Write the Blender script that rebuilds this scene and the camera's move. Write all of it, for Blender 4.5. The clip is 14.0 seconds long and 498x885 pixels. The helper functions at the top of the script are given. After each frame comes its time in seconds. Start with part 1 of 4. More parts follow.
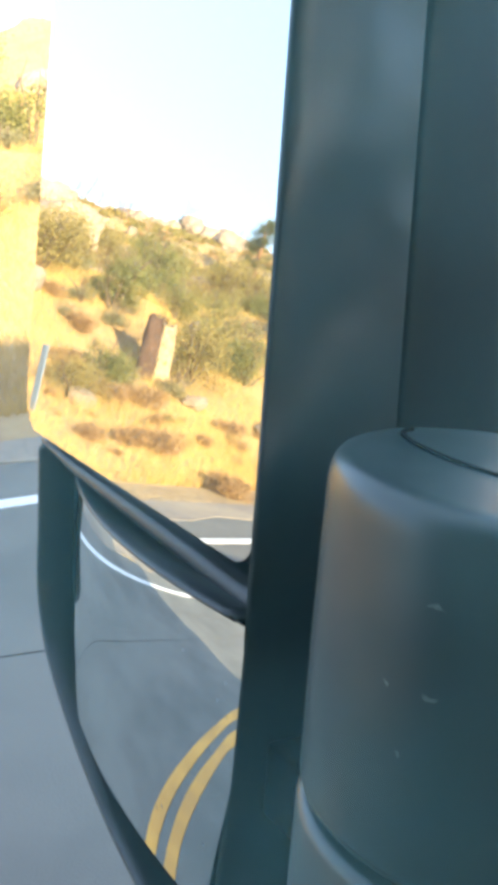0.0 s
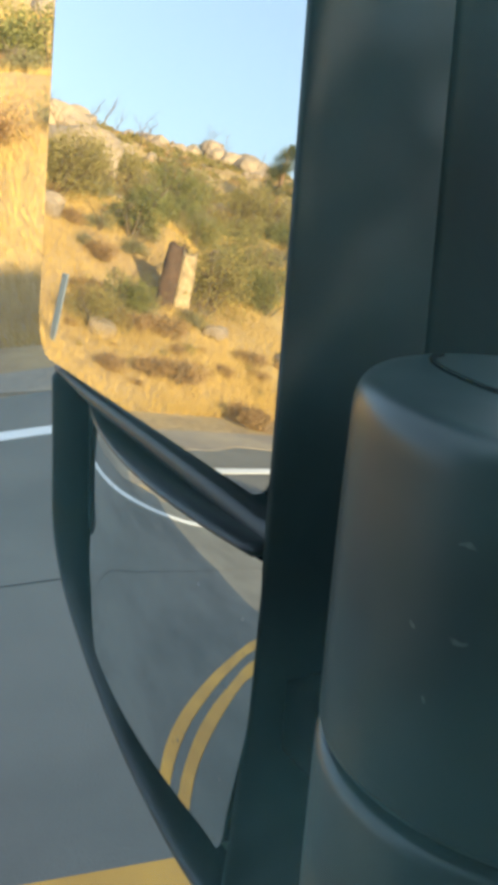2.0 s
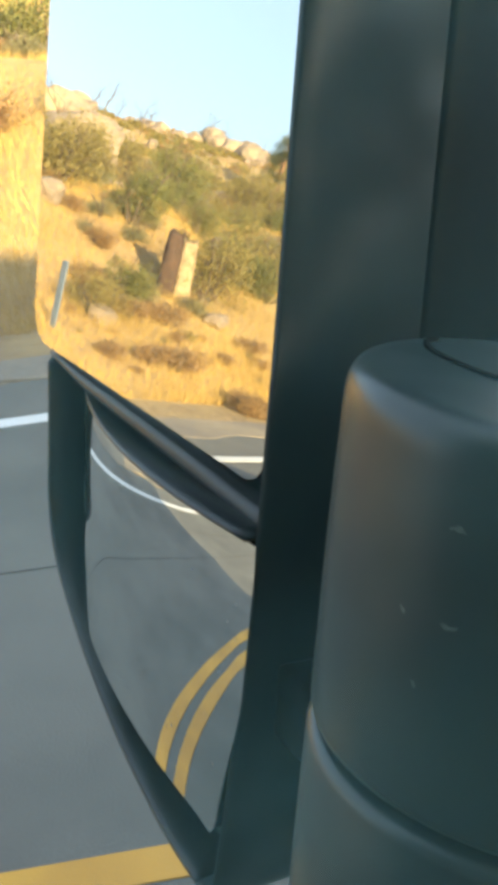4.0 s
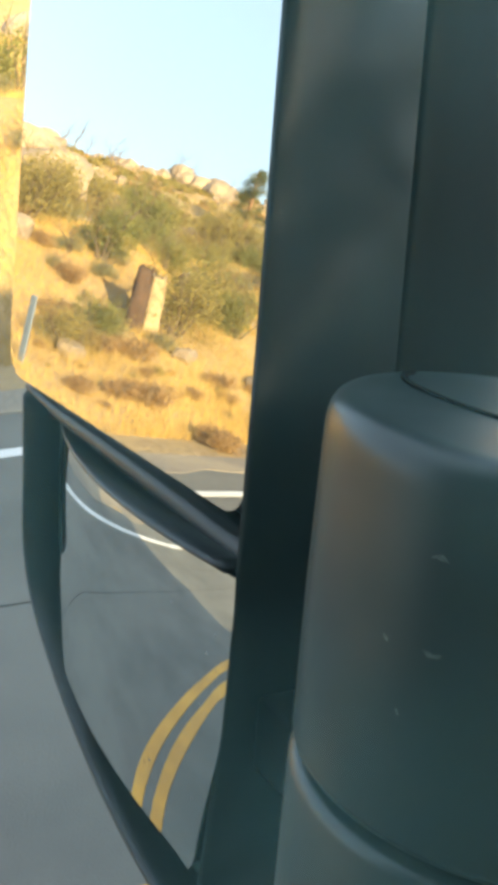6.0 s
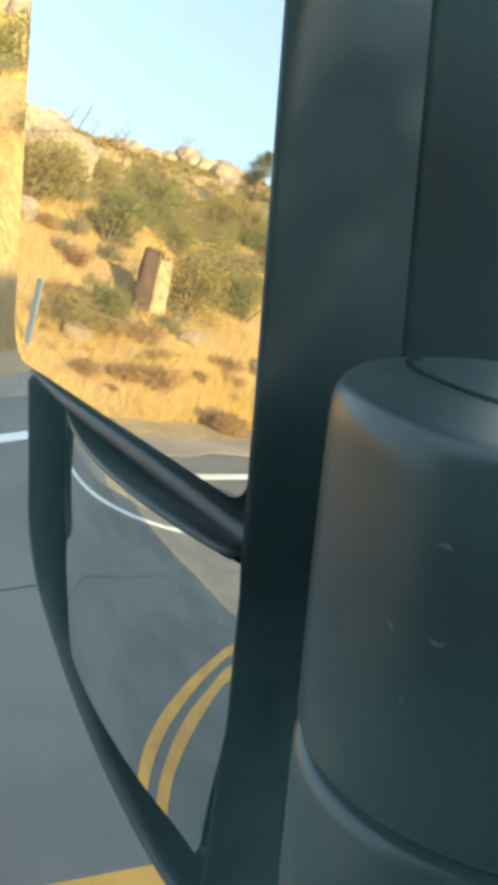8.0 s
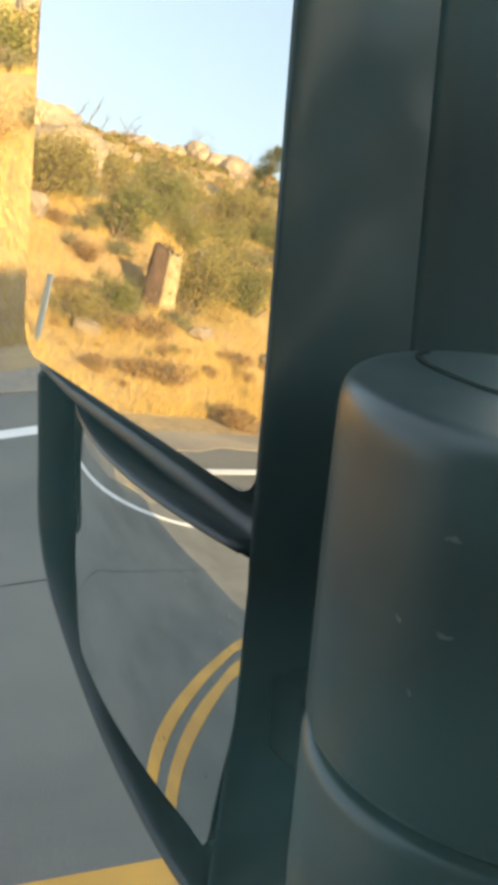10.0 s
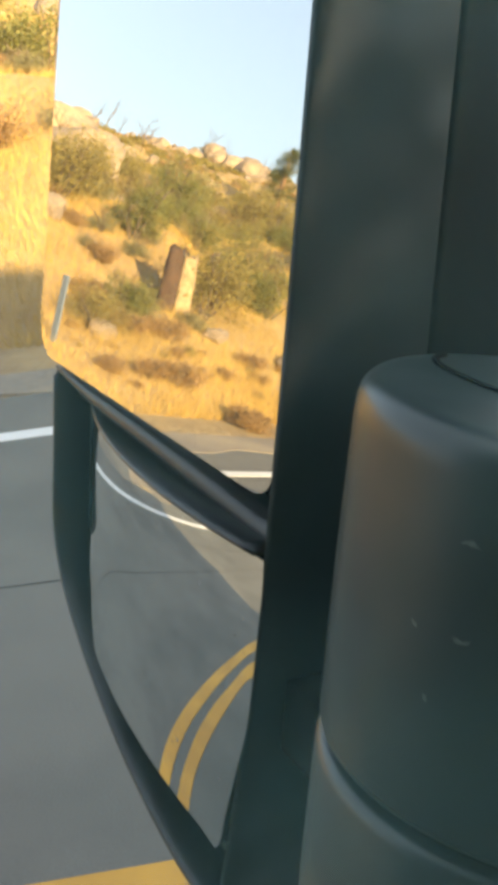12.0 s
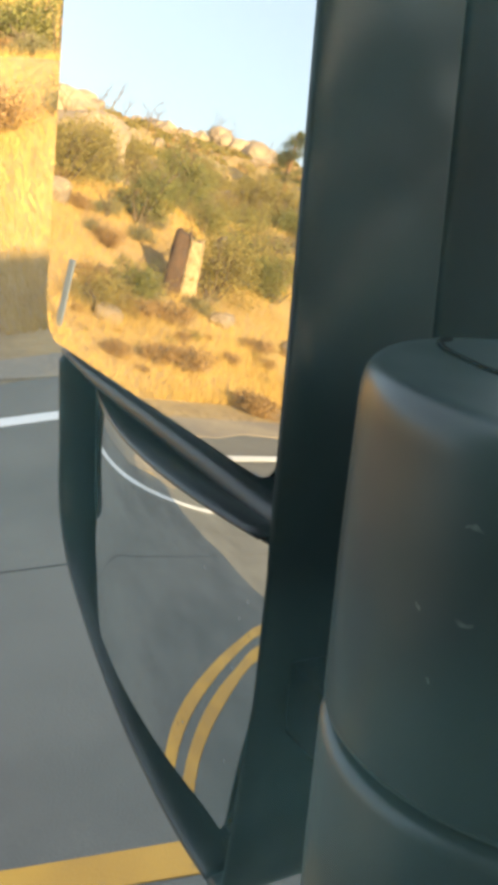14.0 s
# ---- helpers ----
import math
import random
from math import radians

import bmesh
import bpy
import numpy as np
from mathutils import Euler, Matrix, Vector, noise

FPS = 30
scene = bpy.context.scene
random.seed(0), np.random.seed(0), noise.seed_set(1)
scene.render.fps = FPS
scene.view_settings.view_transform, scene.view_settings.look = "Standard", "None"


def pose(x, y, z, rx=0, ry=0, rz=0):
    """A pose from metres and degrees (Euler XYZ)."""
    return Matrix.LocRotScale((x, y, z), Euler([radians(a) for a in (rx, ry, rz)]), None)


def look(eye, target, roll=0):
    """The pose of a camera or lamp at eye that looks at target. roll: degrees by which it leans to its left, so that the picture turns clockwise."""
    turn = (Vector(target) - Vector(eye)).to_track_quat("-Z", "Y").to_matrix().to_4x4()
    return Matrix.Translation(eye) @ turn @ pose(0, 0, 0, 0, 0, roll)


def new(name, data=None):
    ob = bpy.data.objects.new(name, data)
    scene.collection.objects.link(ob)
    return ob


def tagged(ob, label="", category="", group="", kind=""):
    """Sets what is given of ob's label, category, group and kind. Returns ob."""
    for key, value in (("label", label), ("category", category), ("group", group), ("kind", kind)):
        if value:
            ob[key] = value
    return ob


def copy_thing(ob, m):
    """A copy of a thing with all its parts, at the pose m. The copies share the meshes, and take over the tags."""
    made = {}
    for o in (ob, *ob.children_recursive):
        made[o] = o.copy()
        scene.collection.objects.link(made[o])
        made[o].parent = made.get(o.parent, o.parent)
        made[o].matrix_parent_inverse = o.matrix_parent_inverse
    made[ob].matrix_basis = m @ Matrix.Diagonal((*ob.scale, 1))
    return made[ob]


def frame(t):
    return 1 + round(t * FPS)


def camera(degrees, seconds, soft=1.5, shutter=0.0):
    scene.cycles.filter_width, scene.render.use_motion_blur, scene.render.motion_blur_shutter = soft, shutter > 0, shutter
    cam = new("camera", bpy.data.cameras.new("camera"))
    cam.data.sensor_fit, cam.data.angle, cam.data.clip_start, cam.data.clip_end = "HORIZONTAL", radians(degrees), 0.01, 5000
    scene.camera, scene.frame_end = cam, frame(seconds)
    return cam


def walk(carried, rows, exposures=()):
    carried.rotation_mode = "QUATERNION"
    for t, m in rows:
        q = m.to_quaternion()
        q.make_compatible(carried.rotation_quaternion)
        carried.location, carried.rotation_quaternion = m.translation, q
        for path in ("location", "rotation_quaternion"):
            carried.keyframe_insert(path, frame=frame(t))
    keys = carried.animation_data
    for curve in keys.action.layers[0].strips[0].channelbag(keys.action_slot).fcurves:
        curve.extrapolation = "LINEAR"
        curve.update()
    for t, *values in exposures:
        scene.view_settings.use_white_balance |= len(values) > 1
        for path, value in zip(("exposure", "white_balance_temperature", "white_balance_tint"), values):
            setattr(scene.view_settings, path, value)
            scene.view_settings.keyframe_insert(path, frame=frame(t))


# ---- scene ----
# camera: carried in the cab beside the window
cam = camera(29.4, 14.0, soft=5.6)
PATH = [
    (0.0, 0.0154, -0.0009, 1.7062, 83.76, -15.98, -6.28),
    (0.5, 0.0165, -0.0003, 1.7057, 84.72, -16.51, -6.49),
    (1.0, 0.0142, -0.0009, 1.7057, 85.34, -16.67, -6.39),
    (1.5, 0.0102, 0.0001, 1.7032, 85.56, -17.14, -6.38),
    (2.0, -0.0014, 0.0014, 1.6999, 85.55, -20.01, -6.62),
    (2.5, -0.0021, 0.0029, 1.6982, 85.97, -21.54, -6.60),
    (3.0, -0.0018, 0.0038, 1.6987, 86.27, -21.26, -6.73),
    (5.5, -0.0020, 0.0013, 1.6971, 83.77, -19.12, -5.88),
    (6.0, 0.0008, -0.0004, 1.6988, 83.43, -18.85, -5.85),
    (6.5, -0.0002, 0.0001, 1.6988, 83.53, -19.13, -6.03),
    (7.0, 0.0000, -0.0002, 1.7001, 83.46, -19.20, -5.98),
    (7.5, -0.0000, -0.0000, 1.7000, 83.40, -19.20, -5.90),
    (8.0, -0.0008, 0.0006, 1.6993, 83.98, -19.84, -6.17),
    (8.5, -0.0010, 0.0013, 1.6986, 84.49, -20.23, -6.21),
    (11.0, 0.0004, 0.0004, 1.6993, 84.99, -19.64, -6.55),
    (11.5, -0.0009, 0.0013, 1.6983, 85.46, -19.55, -6.65),
    (12.0, -0.0009, 0.0004, 1.6988, 85.51, -19.83, -6.20),
    (12.5, 0.0001, -0.0019, 1.6994, 85.32, -20.24, -6.47),
    (13.0, -0.0010, 0.0010, 1.6990, 85.97, -20.62, -6.50),
    (13.5, -0.0000, 0.0006, 1.6990, 85.97, -20.58, -6.31),
    (14.0, -0.0004, 0.0007, 1.6987, 86.00, -20.71, -6.31),
]


def carried_pose(x, y, z, yaw, pitch, roll):
    return pose(x, y, z, 0, 0, yaw) @ pose(0, 0, 0, 90 + pitch) @ pose(0, 0, 0, 0, 0, roll)


walk(cam, [(r[0], carried_pose(*r[1:])) for r in PATH], exposures=[
    (0.0, 2.70, 5650, 5), (0.5, 2.12, 6200, 3), (1.0, 1.70, 6200, 1), (1.5, 1.68, 6100, 0), (2.0, 1.90, 6050, 0), (3.0, 2.10, 6300, 1),
    (5.5, 2.26, 6500, 0), (7.0, 2.20, 6450, 0), (8.0, 2.13, 6200, 0), (8.5, 2.13, 6300, 1), (11.0, 2.06, 7250, 6), (14.0, 2.14, 7150, 6)])

# ---- light: low evening sun from ahead and the right, clear sky ----
SUN_TO = Vector((0.90, 0.42, 0.205)).normalized()
world = bpy.data.worlds.new("evening_sky")
scene.world = world
world.use_nodes = True
wn = world.node_tree
wn.nodes.clear()
sky = wn.nodes.new("ShaderNodeTexSky")
sky.sky_type, sky.sun_disc = "NISHITA", False
sky.sun_elevation = math.asin(SUN_TO.z)
sky.sun_rotation = math.atan2(SUN_TO.x, SUN_TO.y)
sky.air_density, sky.dust_density, sky.ozone_density = 0.8, 2.6, 1.0
bg = wn.nodes.new("ShaderNodeBackground")
bg.inputs["Strength"].default_value = 0.138
wo = wn.nodes.new("ShaderNodeOutputWorld")
# a thin even veil of summer haze pales the blue
haze = wn.nodes.new("ShaderNodeMixRGB")
haze.inputs[0].default_value, haze.inputs[2].default_value = 0.58, (2.25, 2.5, 3.0, 1)
wn.links.new(sky.outputs[0], haze.inputs[1])
wn.links.new(haze.outputs[0], bg.inputs[0])
wn.links.new(bg.outputs[0], wo.inputs[0])
sun = new("sun", bpy.data.lights.new("sun", "SUN"))
sun.data.energy, sun.data.angle, sun.data.color = 4.9, radians(0.5), (1.0, 0.735, 0.39)
sun.matrix_basis = look(SUN_TO * 60, (0, 0, 0))


# ---- materials ----
def material(name, base, rough=0.8, metal=0.0, second=None, scale=4.0, detail=8.0, third=None, scale3=0.4,
             bump=0.0, bump_scale=40.0, vary=0.0, island=False, spec=0.5, sharp=(0.35, 0.65)):
    m = bpy.data.materials.new(name)
    m.use_nodes = True
    t = m.node_tree
    p = t.nodes["Principled BSDF"]
    p.inputs["Base Color"].default_value = (*base, 1)
    p.inputs["Roughness"].default_value = rough
    p.inputs["Metallic"].default_value = metal
    p.inputs["Specular IOR Level"].default_value = spec
    co = t.nodes.new("ShaderNodeTexCoord").outputs["Object"]
    last = None

    def blotch(sc, det, lo, hi):
        n = t.nodes.new("ShaderNodeTexNoise")
        n.inputs["Scale"].default_value, n.inputs["Detail"].default_value = sc, det
        n.inputs["Roughness"].default_value = 0.62
        t.links.new(co, n.inputs["Vector"])
        r = t.nodes.new("ShaderNodeMapRange")
        r.inputs["From Min"].default_value, r.inputs["From Max"].default_value = lo, hi
        t.links.new(n.outputs["Fac"], r.inputs["Value"])
        return r.outputs["Result"]

    def mix(fac, a, b):
        x = t.nodes.new("ShaderNodeMix")
        x.data_type = "RGBA"
        t.links.new(fac, x.inputs["Factor"])
        for v, s in ((a, x.inputs[6]), (b, x.inputs[7])):
            if isinstance(v, tuple):
                s.default_value = (*v, 1)
            else:
                t.links.new(v, s)
        return x.outputs[2]

    if second:
        last = mix(blotch(scale, detail, *sharp), base, second)
    if third:
        last = mix(blotch(scale3, 6.0, 0.42, 0.62), last or base, third)
    if vary:
        src = t.nodes.new("ShaderNodeNewGeometry").outputs["Random Per Island"] if island else \
            t.nodes.new("ShaderNodeObjectInfo").outputs["Random"]
        r = t.nodes.new("ShaderNodeMapRange")
        r.inputs["To Min"].default_value, r.inputs["To Max"].default_value = 1 - vary, 1 + vary
        t.links.new(src, r.inputs["Value"])
        h = t.nodes.new("ShaderNodeHueSaturation")
        h.inputs["Color"].default_value = (*base, 1)
        if last:
            t.links.new(last, h.inputs["Color"])
        t.links.new(r.outputs["Result"], h.inputs["Value"])
        last = h.outputs["Color"]
    if last:
        t.links.new(last, p.inputs["Base Color"])
    if bump:
        n = t.nodes.new("ShaderNodeTexNoise")
        n.inputs["Scale"].default_value, n.inputs["Detail"].default_value = bump_scale, 6.0
        t.links.new(co, n.inputs["Vector"])
        b = t.nodes.new("ShaderNodeBump")
        b.inputs["Strength"].default_value = min(1.0, bump)
        b.inputs["Distance"].default_value = 1.0 / bump_scale
        t.links.new(n.outputs["Fac"], b.inputs["Height"])
        t.links.new(b.outputs["Normal"], p.inputs["Normal"])
    return m


def leafy(name, base, second, vary=0.35, through_light=0.35):
    """Leaves: diffuse with some light let through."""
    m = material(name, base, 0.65, 0, second, 1.6, 3.0, vary=vary, island=True, spec=0.25)
    t = m.node_tree
    p = t.nodes["Principled BSDF"]
    tr = t.nodes.new("ShaderNodeBsdfTranslucent")
    mx = t.nodes.new("ShaderNodeMixShader")
    mx.inputs[0].default_value = through_light
    src = p.inputs["Base Color"].links[0].from_socket
    t.links.new(src, tr.inputs["Color"])
    out = t.nodes["Material Output"]
    t.links.new(p.outputs[0], mx.inputs[1])
    t.links.new(tr.outputs[0], mx.inputs[2])
    t.links.new(mx.outputs[0], out.inputs["Surface"])
    return m


PLASTIC = material("black_grained_plastic", (0.020, 0.028, 0.031), 0.34, 0, (0.027, 0.035, 0.039), 9.0, 6.0,
                   (0.029, 0.042, 0.045), 14.0, bump=0.07, bump_scale=1500.0, spec=0.5)
# drum plastic: paler and bluer than the housing's
PLASTIC_DRUM = material("paler_grained_plastic", (0.029, 0.049, 0.056), 0.34, 0, (0.038, 0.058, 0.063), 14.0, 6.0,
                        (0.028, 0.049, 0.053), 22.0, bump=0.07, bump_scale=1500.0, spec=0.7)
PLASTIC_CAP = material("dark_satin_plastic", (0.006, 0.012, 0.015), 0.46, 0, (0.009, 0.016, 0.019), 12.0, 6.0,
                       bump=0.05, bump_scale=1200.0, spec=0.25)
PLASTIC_RIB = material("satin_grey_black_plastic", (0.024, 0.026, 0.027), 0.38, 0, (0.030, 0.032, 0.034), 14.0, 5.0, bump=0.05, bump_scale=900.0)
RIM = material("smooth_black_rim", (0.014, 0.016, 0.018), 0.33, 0, (0.022, 0.024, 0.027), 20.0, 5.0, bump=0.08, bump_scale=600.0)
# near black for joints and backings; also paints shade into gaps
GROOVE = material("black_and_gap_shade", (0.004, 0.0045, 0.005), 0.8, 0, (0.008, 0.008, 0.008), 40.0, spec=0.1)
DUST = material("pale_dust", (0.19, 0.22, 0.22), 0.9, 0, (0.11, 0.13, 0.13), 400.0)
MIRROR = material("silvered_glass", (0.64, 0.64, 0.645), 0.0, 1.0)
MIRROR_CONVEX = material("dusty_silvered_glass", (0.76, 0.775, 0.775), 0.02, 1.0, (0.69, 0.705, 0.705), 60.0, 8.0)
ASPHALT = material("worn_asphalt", (0.150, 0.143, 0.124), 0.86, 0, (0.187, 0.178, 0.155), 90.0, 8.0, (0.119, 0.114, 0.101), 0.55,
                   bump=0.5, bump_scale=130.0)
TAR = material("tar_seal", (0.055, 0.052, 0.048), 0.8, 0, (0.11, 0.10, 0.09), 3.0)
WHITE = material("white_road_paint", (0.74, 0.74, 0.72), 0.7, 0, (0.35, 0.35, 0.34), 13.0, 12.0, (0.66, 0.66, 0.63), 2.0, bump=0.3, bump_scale=150, sharp=(0.62, 0.74))
YELLOW = material("yellow_road_paint", (0.72, 0.38, 0.055), 0.7, 0, (0.17, 0.14, 0.09), 13.0, 12.0, (0.56, 0.29, 0.05), 1.6, bump=0.3, bump_scale=150, sharp=(0.62, 0.74))
SOIL = material("dry_hillside_soil", (0.36, 0.255, 0.125), 0.95, 0, (0.25, 0.165, 0.085), 1.7, 10.0, (0.42, 0.31, 0.14), 0.13,
                bump=0.45, bump_scale=7.0)
GRAVEL = material("shoulder_gravel", (0.30, 0.255, 0.20), 0.95, 0, (0.19, 0.165, 0.135), 28.0, 9.0, (0.34, 0.28, 0.20), 0.8, bump=0.8, bump_scale=50.0)
STRAW = material("dry_grass", (0.54, 0.375, 0.115), 0.8, 0, (0.36, 0.25, 0.085), 0.55, 6.0, vary=0.2, island=True, spec=0.2)
GRANITE = material("weathered_granite", (0.33, 0.265, 0.20), 0.9, 0, (0.20, 0.16, 0.125), 2.2, 10.0, (0.38, 0.29, 0.20), 0.5,
                   bump=0.8, bump_scale=9.0, vary=0.12)
LEAF = leafy("olive_chaparral_leaves", (0.255, 0.215, 0.078), (0.335, 0.270, 0.098), 0.3, 0.42)
LEAF_GREEN = leafy("green_chaparral_leaves", (0.175, 0.180, 0.066), (0.25, 0.235, 0.084), 0.3, 0.42)
LEAF_DEAD = leafy("dead_brown_brush", (0.29, 0.185, 0.085), (0.38, 0.255, 0.12), 0.3, 0.3)
LEAF_GREY = leafy("grey_sage_leaves", (0.215, 0.205, 0.115), (0.29, 0.26, 0.14), 0.3, 0.4)
NEEDLE = leafy("pine_needles", (0.09, 0.105, 0.04), (0.14, 0.135, 0.05))
TWIG = material("grey_twigs", (0.17, 0.125, 0.085), 0.9, 0, (0.10, 0.075, 0.05), 9.0, 6.0, bump=0.5, bump_scale=40.0)
BARK = material("pine_bark", (0.26, 0.15, 0.085), 0.95, 0, (0.11, 0.065, 0.04), 7.0, 9.0, bump=1.0, bump_scale=16.0)
# assumed colour, kept dark to limit light bounced from door to mirror
PAINT = material("dark_grey_vehicle_paint", (0.085, 0.10, 0.115), 0.35, 0, (0.07, 0.082, 0.095), 3.0)
TRIM = material("dark_cab_trim", (0.035, 0.036, 0.038), 0.7, 0, (0.05, 0.05, 0.05), 15.0, bump=0.2, bump_scale=300)
TYRE = material("tyre_rubber", (0.02, 0.02, 0.02), 0.85, 0, (0.035, 0.034, 0.032), 20.0)
STEEL = material("steel", (0.4, 0.4, 0.4), 0.4, 1.0, (0.3, 0.3, 0.3), 20.0)
BOARD = material("cream_sign_board", (0.72, 0.66, 0.52), 0.7, 0, (0.66, 0.6, 0.46), 6.0)
BROWN = material("brown_sign_wood", (0.16, 0.075, 0.04), 0.8, 0, (0.10, 0.05, 0.03), 8.0, bump=0.3, bump_scale=30)
LETTER = material("dark_letters", (0.03, 0.03, 0.03), 0.7)
LETTER_RED = material("red_letters", (0.35, 0.05, 0.03), 0.7)
SIGN_YELLOW = material("yellow_sign_sheet", (0.75, 0.48, 0.02), 0.5, 0, (0.68, 0.42, 0.02), 6.0)
# blue-grey carries the shade on the marker post's back face
POST_SHADE = material("shade_toned_marker_plastic", (0.15, 0.19, 0.25), 0.6, 0, (0.12, 0.15, 0.20), 9.0)
BARK_DARK = material("charred_bark", (0.06, 0.04, 0.03), 0.95, 0, (0.10, 0.06, 0.04), 12.0, bump=0.8, bump_scale=24)
STUMP = material("weathered_stump_wood", (0.42, 0.33, 0.20), 0.9, 0, (0.26, 0.19, 0.11), 9.0, bump=0.8, bump_scale=20)


# moulded plastic is never quite flat: broad shallow unevenness under the grain
for plastic, depth in ((PLASTIC, 0.008), (PLASTIC_DRUM, 0.003)):
    gt = plastic.node_tree
    uneven = gt.nodes.new("ShaderNodeTexNoise")
    uneven.inputs["Scale"].default_value, uneven.inputs["Detail"].default_value = 19.0, 1.0
    gt.links.new(gt.nodes.new("ShaderNodeTexCoord").outputs["Object"], uneven.inputs["Vector"])
    swell = gt.nodes.new("ShaderNodeBump")
    swell.inputs["Strength"].default_value, swell.inputs["Distance"].default_value = 1.0, depth
    gt.links.new(uneven.outputs["Fac"], swell.inputs["Height"])
    grain = gt.nodes["Principled BSDF"].inputs["Normal"].links[0].from_node
    gt.links.new(swell.outputs["Normal"], grain.inputs["Normal"])

# fine water spots and dust on the convex glass
mt = MIRROR_CONVEX.node_tree
spot = mt.nodes.new("ShaderNodeTexVoronoi")
spot.inputs["Scale"].default_value = 75.0
spot_range = mt.nodes.new("ShaderNodeMapRange")
for key, value in (("From Min", 0.06), ("From Max", 0.11), ("To Min", 0.30), ("To Max", 0.0)):
    spot_range.inputs[key].default_value = value
spot_dust = mt.nodes.new("ShaderNodeBsdfDiffuse")
spot_dust.inputs[0].default_value = (0.6, 0.62, 0.62, 1)
spot_mix = mt.nodes.new("ShaderNodeMixShader")
mt.links.new(mt.nodes.new("ShaderNodeTexCoord").outputs["Object"], spot.inputs["Vector"])
mt.links.new(spot.outputs["Distance"], spot_range.inputs["Value"])
mt.links.new(spot_range.outputs["Result"], spot_mix.inputs[0])
mt.links.new(mt.nodes["Principled BSDF"].outputs[0], spot_mix.inputs[1])
mt.links.new(spot_dust.outputs[0], spot_mix.inputs[2])
mt.links.new(spot_mix.outputs[0], mt.nodes["Material Output"].inputs["Surface"])

# door window: clear glass, thin uneven dust film tinted teal to paint bluish haze
PANE = bpy.data.materials.new("dusty_hazed_window_glass")
PANE.use_nodes = True
pt = PANE.node_tree
pt.nodes.clear()
clear = pt.nodes.new("ShaderNodeBsdfTransparent")
clear.inputs[0].default_value = (0.948, 0.952, 0.948, 1)
film = pt.nodes.new("ShaderNodeBsdfTranslucent")
film.inputs[0].default_value = (0.35, 0.76, 0.78, 1)
film_mix = pt.nodes.new("ShaderNodeMixShader")
film_noise = pt.nodes.new("ShaderNodeTexNoise")
film_noise.inputs["Scale"].default_value, film_noise.inputs["Detail"].default_value = 24.0, 2.5
film_range = pt.nodes.new("ShaderNodeMapRange")
for key, value in (("From Min", 0.36), ("From Max", 0.66), ("To Min", 0.010), ("To Max", 0.048)):
    film_range.inputs[key].default_value = value
film_co = pt.nodes.new("ShaderNodeTexCoord")
pane_out = pt.nodes.new("ShaderNodeOutputMaterial")
pt.links.new(film_co.outputs["Object"], film_noise.inputs["Vector"])
pt.links.new(film_noise.outputs["Fac"], film_range.inputs["Value"])
pt.links.new(film_range.outputs["Result"], film_mix.inputs[0])
pt.links.new(clear.outputs[0], film_mix.inputs[1])
pt.links.new(film.outputs[0], film_mix.inputs[2])
pt.links.new(film_mix.outputs[0], pane_out.inputs["Surface"])


# ---- building helpers ----
def mesh_from(name, verts, faces, mat, smooth=False):
    me = bpy.data.meshes.new(name)
    me.from_pydata([tuple(v) for v in verts], [], faces)
    me.materials.append(mat)
    if smooth:
        me.polygons.foreach_set("use_smooth", [True] * len(me.polygons))
    me.update()
    return me


def part(name, bm, mat, parent, label="", smooth=True):
    """Links a bmesh as one mesh object under a thing or a part."""
    me = bpy.data.meshes.new(name)
    bm.normal_update()
    bm.to_mesh(me)
    bm.free()
    me.materials.append(mat)
    if smooth:
        me.polygons.foreach_set("use_smooth", [True] * len(me.polygons))
    ob = new(name, me)
    ob.parent = parent
    return tagged(ob, label)


def thing(name, m, label, category, group="", kind=""):
    e = new(name)
    e.matrix_basis = m
    e.empty_display_size = 0.1
    return tagged(e, label, category, group, kind)


def box(bm, lo, hi, bevel=0.0, seg=2):
    r = bmesh.ops.create_cube(bm, size=1.0)
    vs = r["verts"]
    for v in vs:
        v.co = Vector([(lo[i] + hi[i]) / 2 + v.co[i] * (hi[i] - lo[i]) for i in range(3)])
    if bevel:
        es = list({e for v in vs for e in v.link_edges})
        bmesh.ops.bevel(bm, geom=es, offset=bevel, segments=seg, profile=0.6, affect="EDGES")


def smoothed(points, closed=False, per=8):
    """Catmull-Rom through a few corner points."""
    pts = [Vector(p) for p in points]
    n = len(pts)
    out = []
    for i in range(n if closed else n - 1):
        p0 = pts[(i - 1) % n] if closed or i else pts[0] * 2 - pts[1]
        p1, p2 = pts[i], pts[(i + 1) % n]
        p3 = pts[(i + 2) % n] if closed or i + 2 < n else pts[-1] * 2 - pts[-2]
        for k in range(per):
            t = k / per
            out.append(0.5 * ((2 * p1) + (p2 - p0) * t + (2 * p0 - 5 * p1 + 4 * p2 - p3) * t * t + (3 * p1 - p0 - 3 * p2 + p3) * t ** 3))
    if not closed:
        out.append(pts[-1].copy())
    return out


def rounded_outline(corners, radii, seg=8):
    """A closed outline in a plane with its corners rounded (counter-clockwise corners)."""
    n = len(corners)
    out = []
    for i in range(n):
        p, a, b = Vector(corners[i]), Vector(corners[i - 1]), Vector(corners[(i + 1) % n])
        r = radii[i]
        da, db = (a - p).normalized(), (b - p).normalized()
        if r <= 0:
            out.append(p)
            continue
        half = math.acos(max(-1, min(1, da.dot(db)))) / 2
        t = r / math.tan(half)
        s, e = p + da * t, p + db * t
        for k in range(seg + 1):
            f = k / seg
            out.append((1 - f) ** 2 * s + 2 * f * (1 - f) * (p * 0.75 + (s + e) * 0.125) + f * f * e)
    return out


